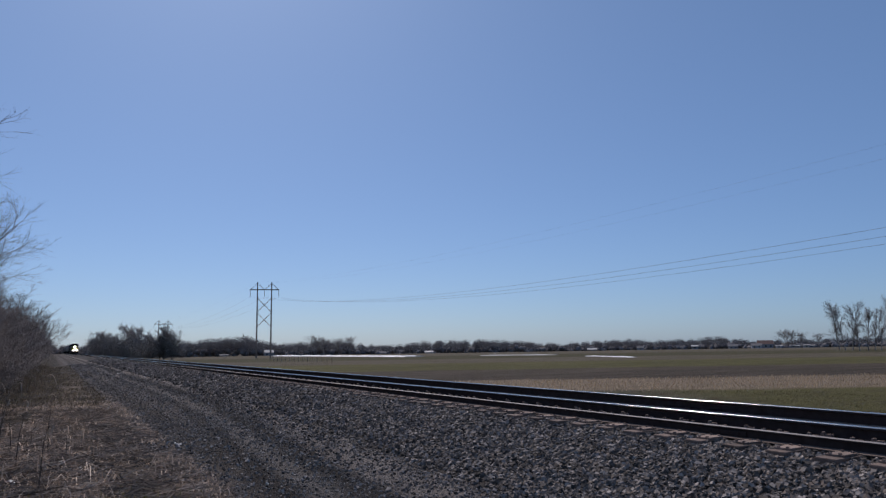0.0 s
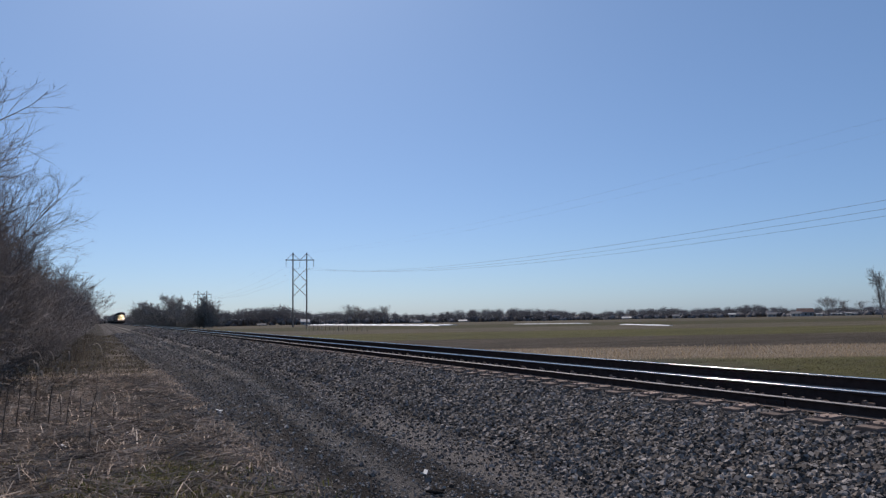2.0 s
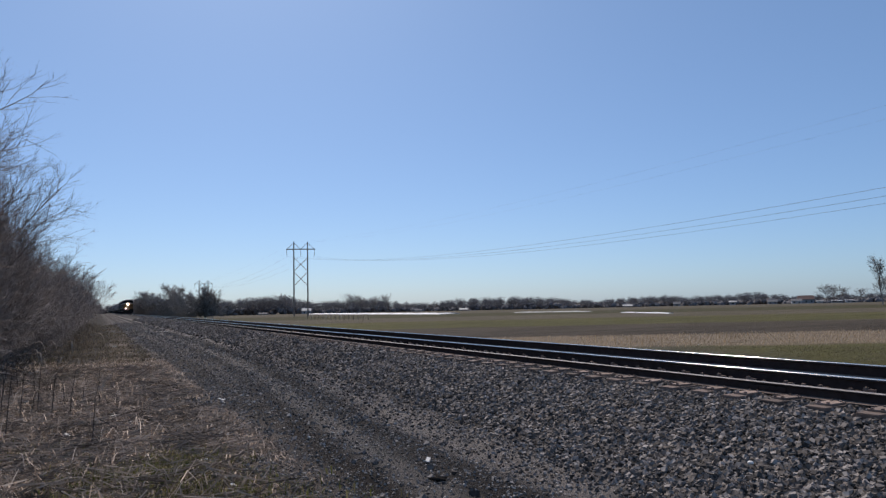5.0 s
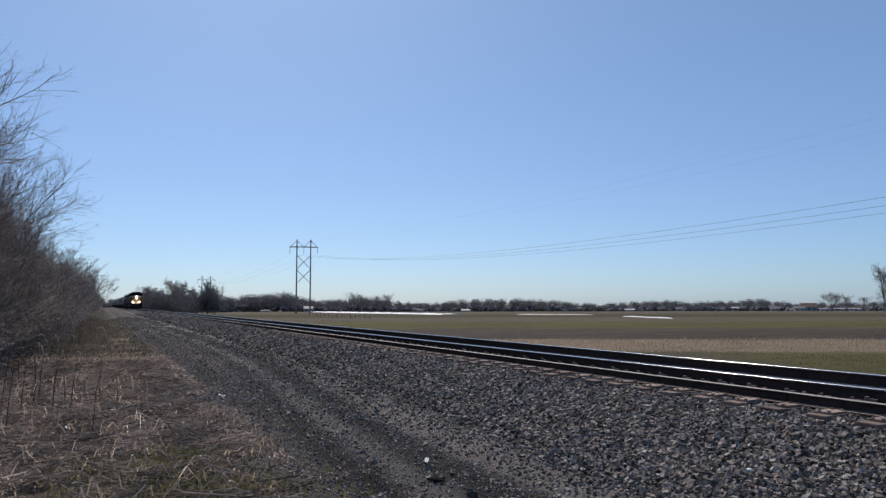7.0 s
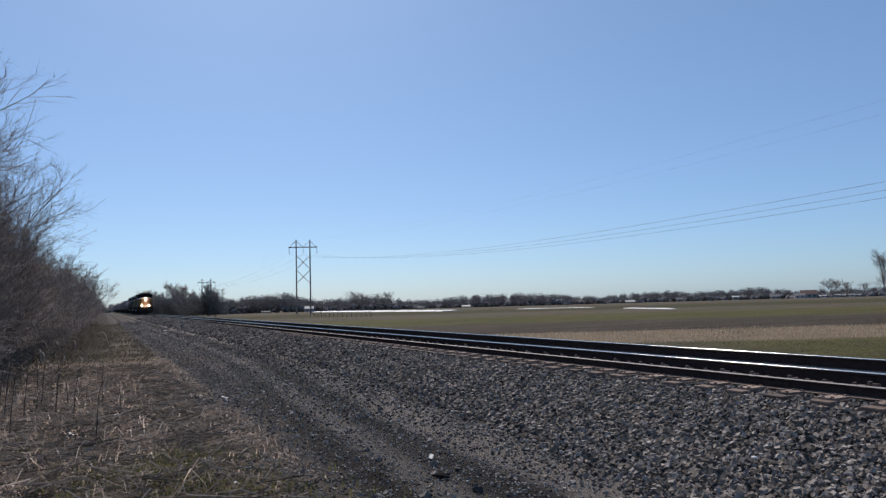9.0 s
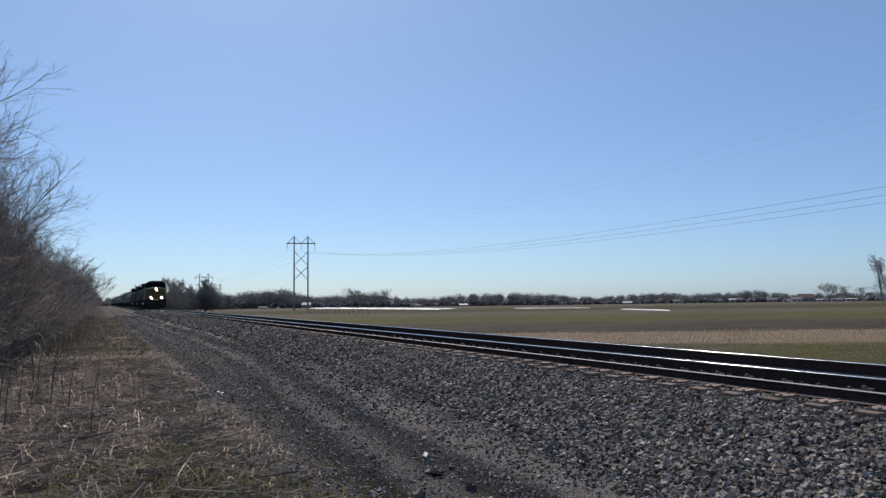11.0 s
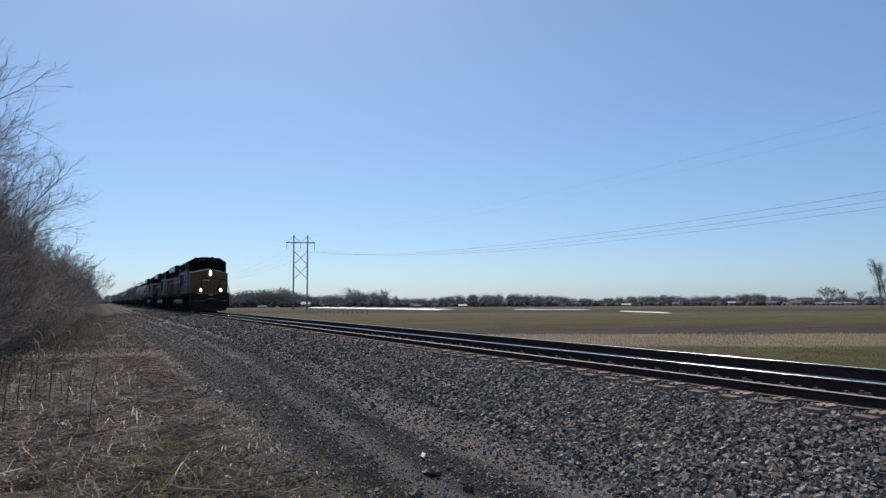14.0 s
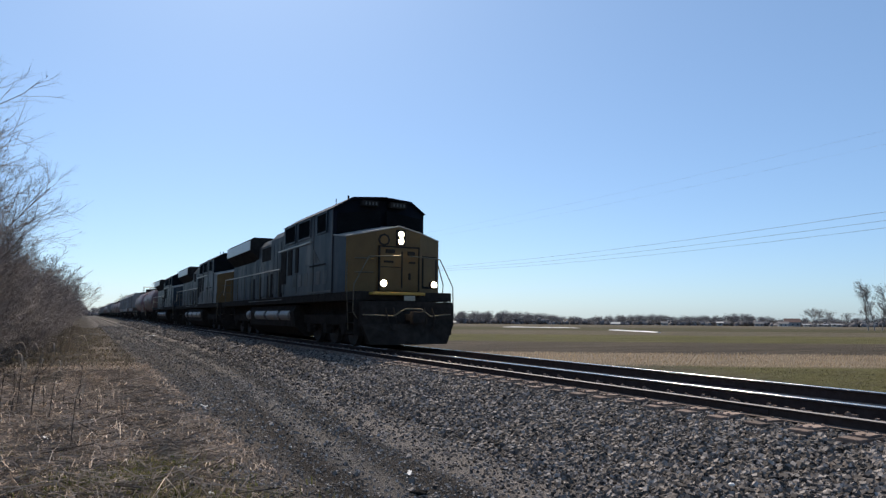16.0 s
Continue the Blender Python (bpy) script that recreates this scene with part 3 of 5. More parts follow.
# rank dead grass along the foot of the shrubs, farther on
v1, f1 = blades(edge_spots(12000, -2.2, 1.6, 24, 90, 1.3), 0.06, 0.24, 0.014, 1.3)
tagged(new("rank_dead_grass", mesh_from("rank_dead_grass", v1, f1, [M_RANK])), "rank dead brown grass between shrubs and dirt road", "grass", kind="stuff")
v1, f1 = blades(edge_spots(900, -2.4, -0.4, 30, 95, 1.2), 0.4, 1.0, 0.010, 0.6)
tagged(new("reddish_weeds", mesh_from("reddish_weeds", v1, f1, [island_mat("reddish_dead_weed", [(0.07, 0.058, 0.046), (0.12, 0.10, 0.078), (0.18, 0.15, 0.12)], 0.9, 0.15, 2.0, 0.3, 0.5, 1.4)])), "reddish brown dead weeds before the shrubs", "weeds", kind="stuff")


def weed_stalk(x, y, h, a, bend):
    """One broken dead stalk with a pale hanging leaf."""
    e = empty("dead_stalk", "broken dead weed stalk with a pale hanging leaf", "weed stalk", "dead stalks by the dirt road", pose(x, y, ground_z(x, y), 0, 0, a))
    bm = bmesh.new()
    pts = [(0, 0, -0.03), (0.02 * h, 0.01, 0.4 * h), (0.07 * h, 0.0, 0.75 * h), (0.2 * h * bend, 0.02, h)]
    for k, (p, q) in enumerate(zip(pts, pts[1:])):
        rod(bm, p, q, 0.007 - 0.0015 * k, 5)
    part("stem", bm, M_DARKSTEM, e)
    bm = bmesh.new()
    t = Vector(pts[-1])
    ring = []
    for k in range(6):
        u = k / 5
        c = t + Vector((0.16 * u * h, 0.03 * math.sin(u * 5), 0.05 * math.sin(u * 3.0) * h - 0.22 * u * u * h))
        w = 0.014 * math.sin(math.pi * (0.12 + 0.86 * u))
        ring.append([(c.x, c.y - w, c.z), (c.x, c.y, c.z + 0.004), (c.x, c.y + w, c.z), (c.x, c.y, c.z - 0.003)])
    loft(bm, ring)
    part("leaf", bm, M_STALK, e, "pale dry curled leaf")


M_DARKSTEM = mat("dark_dead_stem", (0.05, 0.04, 0.033), (0.10, 0.08, 0.065), 0.9, 0.0, 20, 0.2, 90)
for k in range(9):
    weed_stalk(-1.5 + 0.13 * k + rng.uniform(-0.1, 0.1), 10.5 + rng.uniform(-1.5, 3.0), rng.uniform(0.8, 1.25), rng.uniform(-50, 50), rng.uniform(1.5, 3.0))
for k in range(26):
    weed_stalk(rng.uniform(-2.6, 0.3), rng.uniform(7.5, 17.0), rng.uniform(0.35, 0.85), rng.uniform(0, 360), rng.uniform(0.4, 2.2))
gs = []
for cx, cy, sp, n in ((0.5, 6.6, 0.45, 1300), (0.2, 7.6, 0.35, 600), (1.0, 5.8, 0.5, 1200), (0.4, 5.6, 0.5, 900), (0.7, 7.8, 0.3, 900), (0.3, 7.5, 0.25, 600), (0.9, 8.6, 0.3, 160), (-0.9, 9.5, 0.4, 160)):
    gs.append(np.stack([rng.normal(cx, sp, n), rng.normal(cy, sp, n)], -1))
v1, f1 = blades(np.concatenate(gs), 0.05, 0.2, 0.005, 0.8)
tagged(new("green_grass", mesh_from("green_grass", v1, f1, [M_GREENS])), "small tufts of fresh green grass among dead straw", "grass", kind="stuff")
vs = edge_spots(26000, 12.5, 36, 8, 45, 1.0)
M_VERGE = island_mat("olive_verge_grass", [(0.06, 0.06, 0.03), (0.10, 0.095, 0.05), (0.15, 0.135, 0.09), (0.20, 0.175, 0.13), (0.09, 0.10, 0.035)], 0.9, 0.1, 0.5, 0.4, 0.5, 1.5)
v1, f1 = blades(vs[vs @ np.array([AX.x, AX.y]) < 40.5], 0.04, 0.13, 0.012, 1.2)
tagged(new("verge_grass", mesh_from("verge_grass", v1, f1, [M_VERGE])), "short rough olive and brown grass along the field's edge", "grass", kind="stuff")


def stubble():
    V, F = [], []
    side = Vector((AX.y, -AX.x))
    for r in range(19):
        u = 41.5 + r * 0.80
        for k in range(330):
            if rng.random() < 0.25:
                continue
            w = -45 + k * 0.33 + rng.normal(0, 0.04)
            p = AX * (u + rng.normal(0, 0.05)) + side * w
            if p.x < 14.5:
                continue
            z = ground_z(p.x, p.y) - 0.02
            h, s = rng.uniform(0.06, 0.18), 0.02
            lx, ly = rng.normal(0, 0.06), rng.normal(0, 0.06)
            b = len(V)
            for a in (0, 2.1, 4.2):
                V.append((p.x + s * math.cos(a), p.y + s * math.sin(a), z))
                V.append((p.x + lx + s * math.cos(a), p.y + ly + s * math.sin(a), z + h))
            F += [(b, b + 2, b + 3, b + 1), (b + 2, b + 4, b + 5, b + 3), (b + 4, b, b + 1, b + 5), (b + 1, b + 3, b + 5)]
    return V, F


M_STUB = island_mat("corn_stubble", [(0.5, 0.42, 0.30), (0.66, 0.56, 0.42), (0.4, 0.32, 0.23)], 0.9, 0.2, 0.6, 0.7)
v, f = stubble()
tagged(new("corn_stubble", mesh_from("corn_stubble", v, f, [M_STUB])), "pale cut corn stalks standing in rows", "stubble", kind="stuff")


# ---- train ----
WHEELS = []
M_CABBAR = mat("dim_number_bar", (0.06, 0.06, 0.055), (0.09, 0.09, 0.08), 0.6, 0.0, 8, 0.0, 40)
M_SCREEN = mat("pale_radiator_screen", (0.2, 0.205, 0.21), (0.28, 0.285, 0.29), 0.4, 0.3, 4, 0.2, 80)


def wheelset(e, y, r=0.51):
    bm = bmesh.new()
    for s in (-1, 1):
        rod(bm, (s * 0.68, 0, 0), (s * 0.82, 0, 0), r, 28)
        rod(bm, (s * 0.66, 0, 0), (s * 0.69, 0, 0), r + 0.03, 28)
        rod(bm, (s * 0.82, 0, 0), (s * 0.86, 0, 0), 0.16, 14)
        for k in range(3):
            a = 2.094 * k
            rod(bm, (s * 0.82, 0.27 * math.cos(a), 0.27 * math.sin(a)), (s * 0.835, 0.27 * math.cos(a), 0.27 * math.sin(a)), 0.06, 10)
    rod(bm, (-0.7, 0, 0), (0.7, 0, 0), 0.09, 12)
    w = part("wheelset", bm, M_WHEEL, e)
    w.location = (0, y, r)
    WHEELS.append((w, y, r, e))
    return w


def bogie(e, y0, axles, r=0.51):
    bm = bmesh.new()
    a, b = y0 + axles[0] - 0.7, y0 + axles[-1] + 0.7
    for s in (-1, 1):
        x0, x1 = (s * 0.98, s * 1.14)
        box(bm, min(x0, x1), max(x0, x1), a, b, 0.62, 0.95, 0.03)
        for ax in axles:
            box(bm, min(x0, x1) - 0.02, max(x0, x1) + 0.04, y0 + ax - 0.18, y0 + ax + 0.18, 0.33, 0.72, 0.03)
            rod(bm, (s * 1.0, y0 + ax + 0.42, 0.5), (s * 1.0, y0 + ax + 0.42, 0.95), 0.11, 10)
            rod(bm, (s * 1.0, y0 + ax - 0.42, 0.5), (s * 1.0, y0 + ax - 0.42, 0.95), 0.11, 10)
    box(bm, -0.98, 0.98, (a + b) / 2 - 0.3, (a + b) / 2 + 0.3, 0.55, 1.1, 0.03)
    # solid inner block, added to shut out daylight between the wheels
    box(bm, -0.62, 0.62, a - 0.25, b + 0.25, 0.06, 1.0)
    t = part("bogie_frame", bm, M_BLACK, e)
    for ax in axles:
        wheelset(e, y0 + ax, r)
    return t


def coupler(e, y, s):
    bm = bmesh.new()
    box(bm, -0.12, 0.12, y, y + s * 0.55, 0.78, 0.98, 0.03)
    box(bm, -0.2, 0.2, y + s * 0.5, y + s * 0.72, 0.7, 1.05, 0.05)
    return part("coupler", bm, M_BLACK, e)


def lamp(e, x, y, z, r=0.085):
    bm = bmesh.new()
    rod(bm, (x, y + 0.12, z), (x, y - 0.012, z), r + 0.035, 18)
    case = part("lamp_housing", bm, M_BLACK, e)
    bm = bmesh.new()
    rod(bm, (x, y - 0.005, z), (x, y - 0.03, z), r, 18, r * 0.8)
    part("lens", bm, M_LENS, case, "glowing warm white lamp lens")


def panel_doors(e, xs, y0, y1, z0, z1, n, mt, gap=0.06):
    w = (y1 - y0) / n
    for i in range(n):
        bm = bmesh.new()
        x0, x1 = sorted((xs, xs + (0.03 if xs > 0 else -0.03)))
        box(bm, x0, x1, y0 + i * w + gap / 2, y0 + (i + 1) * w - gap / 2, z0, z1, 0.008)
        part("door_panel", bm, mt, e)


def side_window(e, s, y0, y1, z0, z1):
    x = s * 1.552
    x0, x1 = sorted((x, x + s * 0.02))
    bm = bmesh.new()
    box(bm, x0, x1, y0, y1, z0, z1)
    w = part("side_window", bm, M_GLASS, e)
    bm = bmesh.new()
    xa, xb = sorted((x, x + s * 0.04))
    for a, b, c, d in ((y0 - 0.05, y1 + 0.05, z1, z1 + 0.05), (y0 - 0.05, y1 + 0.05, z0 - 0.05, z0), (y0 - 0.05, y0, z0, z1), (y1, y1 + 0.05, z0, z1)):
        box(bm, xa, xb, a, b, c, d)
    part("window_frame", bm, M_CABSIDE, w)


def locomotive(label, lit, m_side, m_nose, m_cab):
    e = empty("locomotive", label, "locomotive", "locomotives of the train")
    # frame, pilot and steps
    bm = bmesh.new()
    box(bm, -1.53, 1.53, 0.3, 22.0, 1.36, 1.62, 0.02)
    box(bm, -0.9, 0.9, 0.3, 21.8, 0.95, 1.36)
    part("underframe", bm, M_BLACK, e)
    bm = bmesh.new()
    loft(bm, [[(-1.45, 0.0, 0.62), (1.45, 0.0, 0.62), (1.45, 0.0, 1.33), (-1.45, 0.0, 1.33)], [(-1.45, 0.25, 0.62), (1.45, 0.25, 0.62), (1.45, 0.25, 1.33), (-1.45, 0.25, 1.33)]])
    loft(bm, [[(-1.45, -0.02, 0.7), (0, -0.42, 0.7), (1.45, -0.02, 0.7), (1.45, 0.22, 0.7), (-1.45, 0.22, 0.7)],
              [(-1.2, -0.08, 0.12), (0, -0.55, 0.12), (1.2, -0.08, 0.12), (1.2, 0.16, 0.12), (-1.2, 0.16, 0.12)]])
    part("snow_plow", bm, M_BLACK, e, "dented black front plow")
    bm = bmesh.new()
    box(bm, -0.16, 0.18, -0.03, 0.0, 1.36, 1.5, 0.005)
    part("front_plate", bm, M_RAILING, e, "small blank pale plate on the front sill")
    coupler(e, 0.0, -1)
    coupler(e, 22.0, 1)
    for k in (-0.75, -0.5, 0.45, 0.7):
        bm = bmesh.new()
        pts = [(k, -0.06, 1.15), (k * 1.02, -0.25, 0.85), (k * 0.92, -0.3, 0.6), (k * 0.8, -0.28, 0.5)]
        bar(bm, pts, 0.025)
        part("air_hose", bm, M_BLACK, e)
    for s in (-1, 1):
        for y0 in (0.3, 21.0):
            for k in range(4):
                bm = bmesh.new()
                box(bm, min(s * 1.28, s * 1.55), max(s * 1.28, s * 1.55), y0 + 0.05, y0 + 0.65, 0.4 + 0.3 * k, 0.43 + 0.3 * k)
                part("step", bm, M_BLACK, e)
            for yy in (y0 + 0.02, y0 + 0.66):
                bm = bmesh.new()
                box(bm, min(s * 1.28, s * 1.55), max(s * 1.28, s * 1.55), yy, yy + 0.03, 0.36, 1.35)
                part("step_side", bm, M_BLACK, e)
    # nose: a flat middle with swept-back cheeks, sides in the cab's paint, a top painted pale as if sunlit
    bm = bmesh.new()
    fr = [(-1.53, 1.2, 3.27), (-0.72, 0.82, 3.44), (0.0, 0.78, 3.6), (0.72, 0.82, 3.44), (1.53, 1.2, 3.27)]
    lo = [bm.verts.new((x, y, 1.62)) for x, y, z in fr]
    hi = [bm.verts.new(p) for p in fr]
    bk = [bm.verts.new((x, 2.5, z + (0.16 if abs(x) > 1 else 0.2))) for x, y, z in fr]
    bl = [bm.verts.new((x, 2.5, 1.62)) for x, y, z in fr]
    for i in range(4):
        bm.faces.new((lo[i], lo[i + 1], hi[i + 1], hi[i])).material_index = 0
        bm.faces.new((hi[i], hi[i + 1], bk[i + 1], bk[i])).material_index = 2
        bm.faces.new((bl[i], bl[i + 1], bk[i + 1], bk[i])).material_index = 1
        bm.faces.new((lo[i], lo[i + 1], bl[i + 1], bl[i])).material_index = 1
    for i in (0, 4):
        bm.faces.new((lo[i], hi[i], bk[i], bl[i])).material_index = 1
    nose = part("nose", bm, (m_nose, m_cab, M_SUNPALE), e, "dull yellow nose with swept cheeks and a top painted sunlit grey")
    # thin pale rods drawn as the sun's glint along the top edge
    bm = bmesh.new()
    for p, q in zip(fr, fr[1:]):
        rod(bm, (p[0], p[1] + 0.01, p[2] + 0.01), (q[0], q[1] + 0.01, q[2] + 0.01), 0.022, 6)
    rod(bm, (-1.53, 1.2, 3.28), (-1.53, 2.4, 3.43), 0.022, 6)
    part("top_edge", bm, M_SUNPALE, nose, "pale rods along the nose top edge, painted as sun glint")
    bm = bmesh.new()
    box(bm, -0.62, 0.62, 0.74, 0.80, 1.66, 2.96, 0.02)
    door = part("nose_door", bm, m_nose, nose)
    for x0, x1, z0, z1 in ((-0.66, -0.62, 1.66, 3.0), (0.62, 0.66, 1.66, 3.0), (-0.66, 0.66, 2.96, 3.0), (0.06, 0.1, 1.75, 2.85), (-0.6, 0.06, 2.36, 2.38)):
        bm = bmesh.new()
        box(bm, x0, x1, 0.725, 0.80, z0, z1)
        part("door_seam", bm, M_BLACK, door)
    for x0, x1, z0, z1 in ((-0.45, -0.15, 2.78, 2.9), (-0.5, -0.2, 2.5, 2.56), (0.26, 0.5, 2.74, 2.86), (0.3, 0.52, 2.5, 2.55)):
        bm = bmesh.new()
        box(bm, x0, x1, 0.72, 0.745, z0, z1, 0.006)
        part("vent", bm, M_BLACK, door)
    bm = bmesh.new()
    box(bm, 0.3, 0.36, 0.70, 0.745, 2.0, 2.2, 0.01)
    part("handle", bm, M_BLACK, door)
    bm = bmesh.new()
    rod(bm, (-0.48, 0.84, 3.18), (-0.48, 0.785, 3.18), 0.19, 8)
    emblem = part("emblem", bm, M_BLACK, nose, "dark ringed emblem on the nose")
    bm = bmesh.new()
    rod(bm, (-0.48, 0.79, 3.18), (-0.48, 0.778, 3.18), 0.13, 8)
    part("emblem_face", bm, m_nose, emblem)
    for x0, x1, z0, z1 in ((-1.3, -0.8, 2.62, 2.65), (-1.3, -0.8, 2.2, 2.23)):
        bm = bmesh.new()
        rod(bm, (x0, 1.05, z0), (x1, 0.82, z0), 0.018, 6)
        part("grab_iron", bm, M_GRABS, nose)
    # hatch on the far cheek, with its dark frame
    for name, a0, b0, c0, d0, off, mt in (("hatch_frame", 0.8, 1.45, 1.76, 2.76, 0.012, M_BLACK), ("side_hatch", 0.86, 1.38, 1.83, 2.7, 0.024, m_nose)):
        bm = bmesh.new()
        yy = [0.82 + (x - 0.72) * 0.38 / 0.81 for x in (a0, b0)]
        loft(bm, [[(a0, yy[0] - o, c0), (b0, yy[1] - o, c0), (b0, yy[1] - o, d0), (a0, yy[0] - o, d0)] for o in (off, -0.03)])
        part(name, bm, mt, nose)
    bm = bmesh.new()
    box(bm, -1.12, 0.5, -0.03, 0.34, 1.52, 1.6, 0.01)
    part("end_sill", bm, M_SILL if lit else m_nose, e, "yellow striped platform edge")
    bm = bmesh.new()
    box(bm, -0.1, 0.18, 0.70, 0.84, 3.03, 3.5, 0.02)
    part("headlight_box", bm, M_BLACK, e)
    if lit:
        for z in (3.15, 3.36):
            lamp(e, 0.03, 0.70, z, 0.08)
        for s in (-1, 1):
            lamp(e, s * 0.8, 0.0, 1.84, 0.085)
    else:
        for z in (3.14, 3.36):
            bm = bmesh.new()
            rod(bm, (0, 0.715, z), (0, 0.69, z), 0.08, 16)
            part("unlit_lamp", bm, M_GLASS, e)
    for s in (-1, 1):
        bm = bmesh.new()
        bar(bm, [(s * 1.5, 0.2, 0.85), (s * 1.6, 0.3, 1.04), (s * 1.58, 0.3, 1.8), (s * 1.14, 0.3, 2.62), (s * 0.15, 0.3, 2.68)], 0.017)
        part("front_handrail", bm, M_GRABS, e)
        bm = bmesh.new()
        bar(bm, [(s * 1.5, 0.95, 0.5), (s * 1.58, 0.95, 1.9), (s * 1.5, 1.15, 2.5)], 0.016)
        part("step_handrail", bm, M_GRABS, e)
    bm = bmesh.new()
    bar(bm, [(-1.45, -0.1, 0.95), (-0.55, -0.2, 0.92), (-0.25, -0.3, 1.12), (0.25, -0.3, 1.12), (0.6, -0.2, 0.92), (1.3, -0.1, 0.98)], 0.018)
    part("uncoupling_lever", bm, M_GRABS, e)
    # cab with a swept windshield
    bm = bmesh.new()
    cabp = [(-1.55, 1.62), (1.55, 1.62), (1.55, 4.3), (0.98, 4.6), (0.0, 4.64), (-0.98, 4.6), (-1.55, 4.3)]
    loft(bm, [[(x, 2.05 + 0.35 * abs(x) / 1.55, z) for x, z in cabp], [(x, 8.4, z) for x, z in cabp]])
    cab = part("cab", bm, (m_cab, M_NAVY), e, "cab with dark blue roof and window band")
    for p in cab.data.polygons:
        if p.normal.y < -0.5 or p.normal.z > 0.25:
            p.material_index = 1
    bm = bmesh.new()
    rp = [(-1.6, 4.27), (-1.0, 4.64), (0.0, 4.68), (1.0, 4.64), (1.6, 4.27), (1.55, 4.27), (0.98, 4.58), (0.0, 4.62), (-0.98, 4.58), (-1.55, 4.27)]
    loft(bm, [[(x, 1.93 + 0.35 * abs(x) / 1.55, z) for x, z in rp], [(x, 8.45, z) for x, z in rp]])
    part("cab_roof", bm, M_NAVY, e, "dark blue domed cab roof with a visor lip")
    bm = bmesh.new()
    box(bm, -0.5, 0.15, 2.6, 3.4, 4.62, 4.74, 0.03)
    rod(bm, (0.45, 2.9, 4.62), (0.45, 2.9, 4.78), 0.12, 14)
    rod(bm, (-1.0, 2.6, 4.55), (-1.0, 2.6, 4.74), 0.03, 6)
    rod(bm, (-0.95, 4.0, 4.5), (-0.95, 4.0, 4.86), 0.012, 6)
    part("roof_equipment", bm, M_BLACK, e)
    for s in (-1, 1):
        bm = bmesh.new()
        ya, yb = 2.05 + 0.35 * 0.1 / 1.55, 2.05 + 0.35 * 1.42 / 1.55
        loft(bm, [[(s * 0.1, ya - o, 3.58), (s * 1.42, yb - o, 3.52), (s * 1.42, yb - o, 4.12), (s * 0.1, ya - o, 4.24)] for o in (0.018, -0.03)])
        w = part("windshield", bm, M_GLASS, e)
        bm = bmesh.new()
        bar(bm, [(s * 0.9, 2.2, 3.5), (s * 0.45, 2.1, 3.62), (s * 0.2, 2.05, 3.64)], 0.014)
        part("wiper", bm, M_SUNPALE, w)
    for x0, x1 in ((-0.75, -0.2), (0.2, 0.75)):
        bm = bmesh.new()
        box(bm, x0, x1, 1.98, 2.2, 4.36, 4.54, 0.01)
        nb = part("number_board", bm, M_BLACK, e)
        for k in range(4):
            bm = bmesh.new()
            cx = x0 + 0.1 + k * 0.115
            box(bm, cx, cx + 0.05, 1.972, 1.979, 4.4, 4.5)
            part("plain_bar", bm, M_CABBAR, nb)
    for s in (-1, 1):
        for y0, y1 in ((3.02, 4.0), (4.86, 6.3), (6.75, 8.15)):
            side_window(e, s, y0, y1, 3.62, 4.2)
        # faded lettering and emblem as plain blocks
        x0, x1 = sorted((s * 1.552, s * 1.562))
        for k in range(6):
            bm = bmesh.new()
            box(bm, x0, x1, 2.9 + 0.74 * k, 3.35 + 0.74 * k, 1.93, 2.36)
            part("faded_mark", bm, M_PALE if k in (1, 4) else M_GREY, e, "faded pale block on the cab side")
        bm = bmesh.new()
        loft(bm, [[(x, 3.7, 2.66), (x, 5.5, 2.66), (x, 5.15, 3.34), (x, 4.75, 3.34)] for x in (x0, x1)])
        part("faded_mark", bm, M_GREY, e, "faded pale wedge on the cab side")
        bm = bmesh.new()
        bar(bm, [(s * 1.552, 3.05, 2.56), (s * 1.6, 3.1, 2.56), (s * 1.6, 4.75, 2.56), (s * 1.552, 4.8, 2.56)], 0.02)
        part("grab_iron", bm, M_BLACK, e)
        bm = bmesh.new()
        xa, xb = sorted((s * 1.535, s * 1.57))
        box(bm, xa, xb, 2.5, 5.0, 1.66, 1.71)
        box(bm, xa, xb, 8.6, 14.8, 1.5, 1.53)
        part("sill_edge", bm, M_PALE, e, "pale edge of the walkway sill")
        for yy in (2.42, 4.44, 6.5, 8.34):
            bm = bmesh.new()
            box(bm, xa, xb, yy, yy + 0.06, 1.7, 4.26)
            part("corner_post", bm, m_side, e)
    # tall body behind the cab
    bm = bmesh.new()
    bp = [(-1.32, 1.62), (1.32, 1.62), (1.32, 4.1), (1.05, 4.4), (-1.05, 4.4), (-1.32, 4.1)]
    extrude_y(bm, bp, 8.4, 11.6)
    part("equipment_cabinet", bm, m_side, e)
    for s in (-1, 1):
        for k in range(3):
            bm = bmesh.new()
            x0, x1 = sorted((s * 1.552, s * 1.575))
            box(bm, x0, x1, (6.32, 7.2, 8.05)[k], (6.72, 7.75, 8.8)[k], (2.45, 2.4, 2.1)[k], 3.34)
            part("air_grille", bm, M_BLACK, e, "black recessed air grille")
        panel_doors(e, s * 1.32, 8.5, 11.5, 1.8, 3.9, 5, m_side)
        bm = bmesh.new()
        x0, x1 = sorted((s * 1.552, s * 1.6))
        box(bm, x0, x1, 4.7, 9.2, 3.38, 3.43)
        part("side_trim", bm, M_RAILING, e)
    # long hood
    bm = bmesh.new()
    hp = [(-1.1, 1.62), (1.1, 1.62), (1.1, 4.05), (0.85, 4.35), (-0.85, 4.35), (-1.1, 4.05)]
    extrude_y(bm, hp, 11.6, 15.6)
    part("hood", bm, m_side, e)
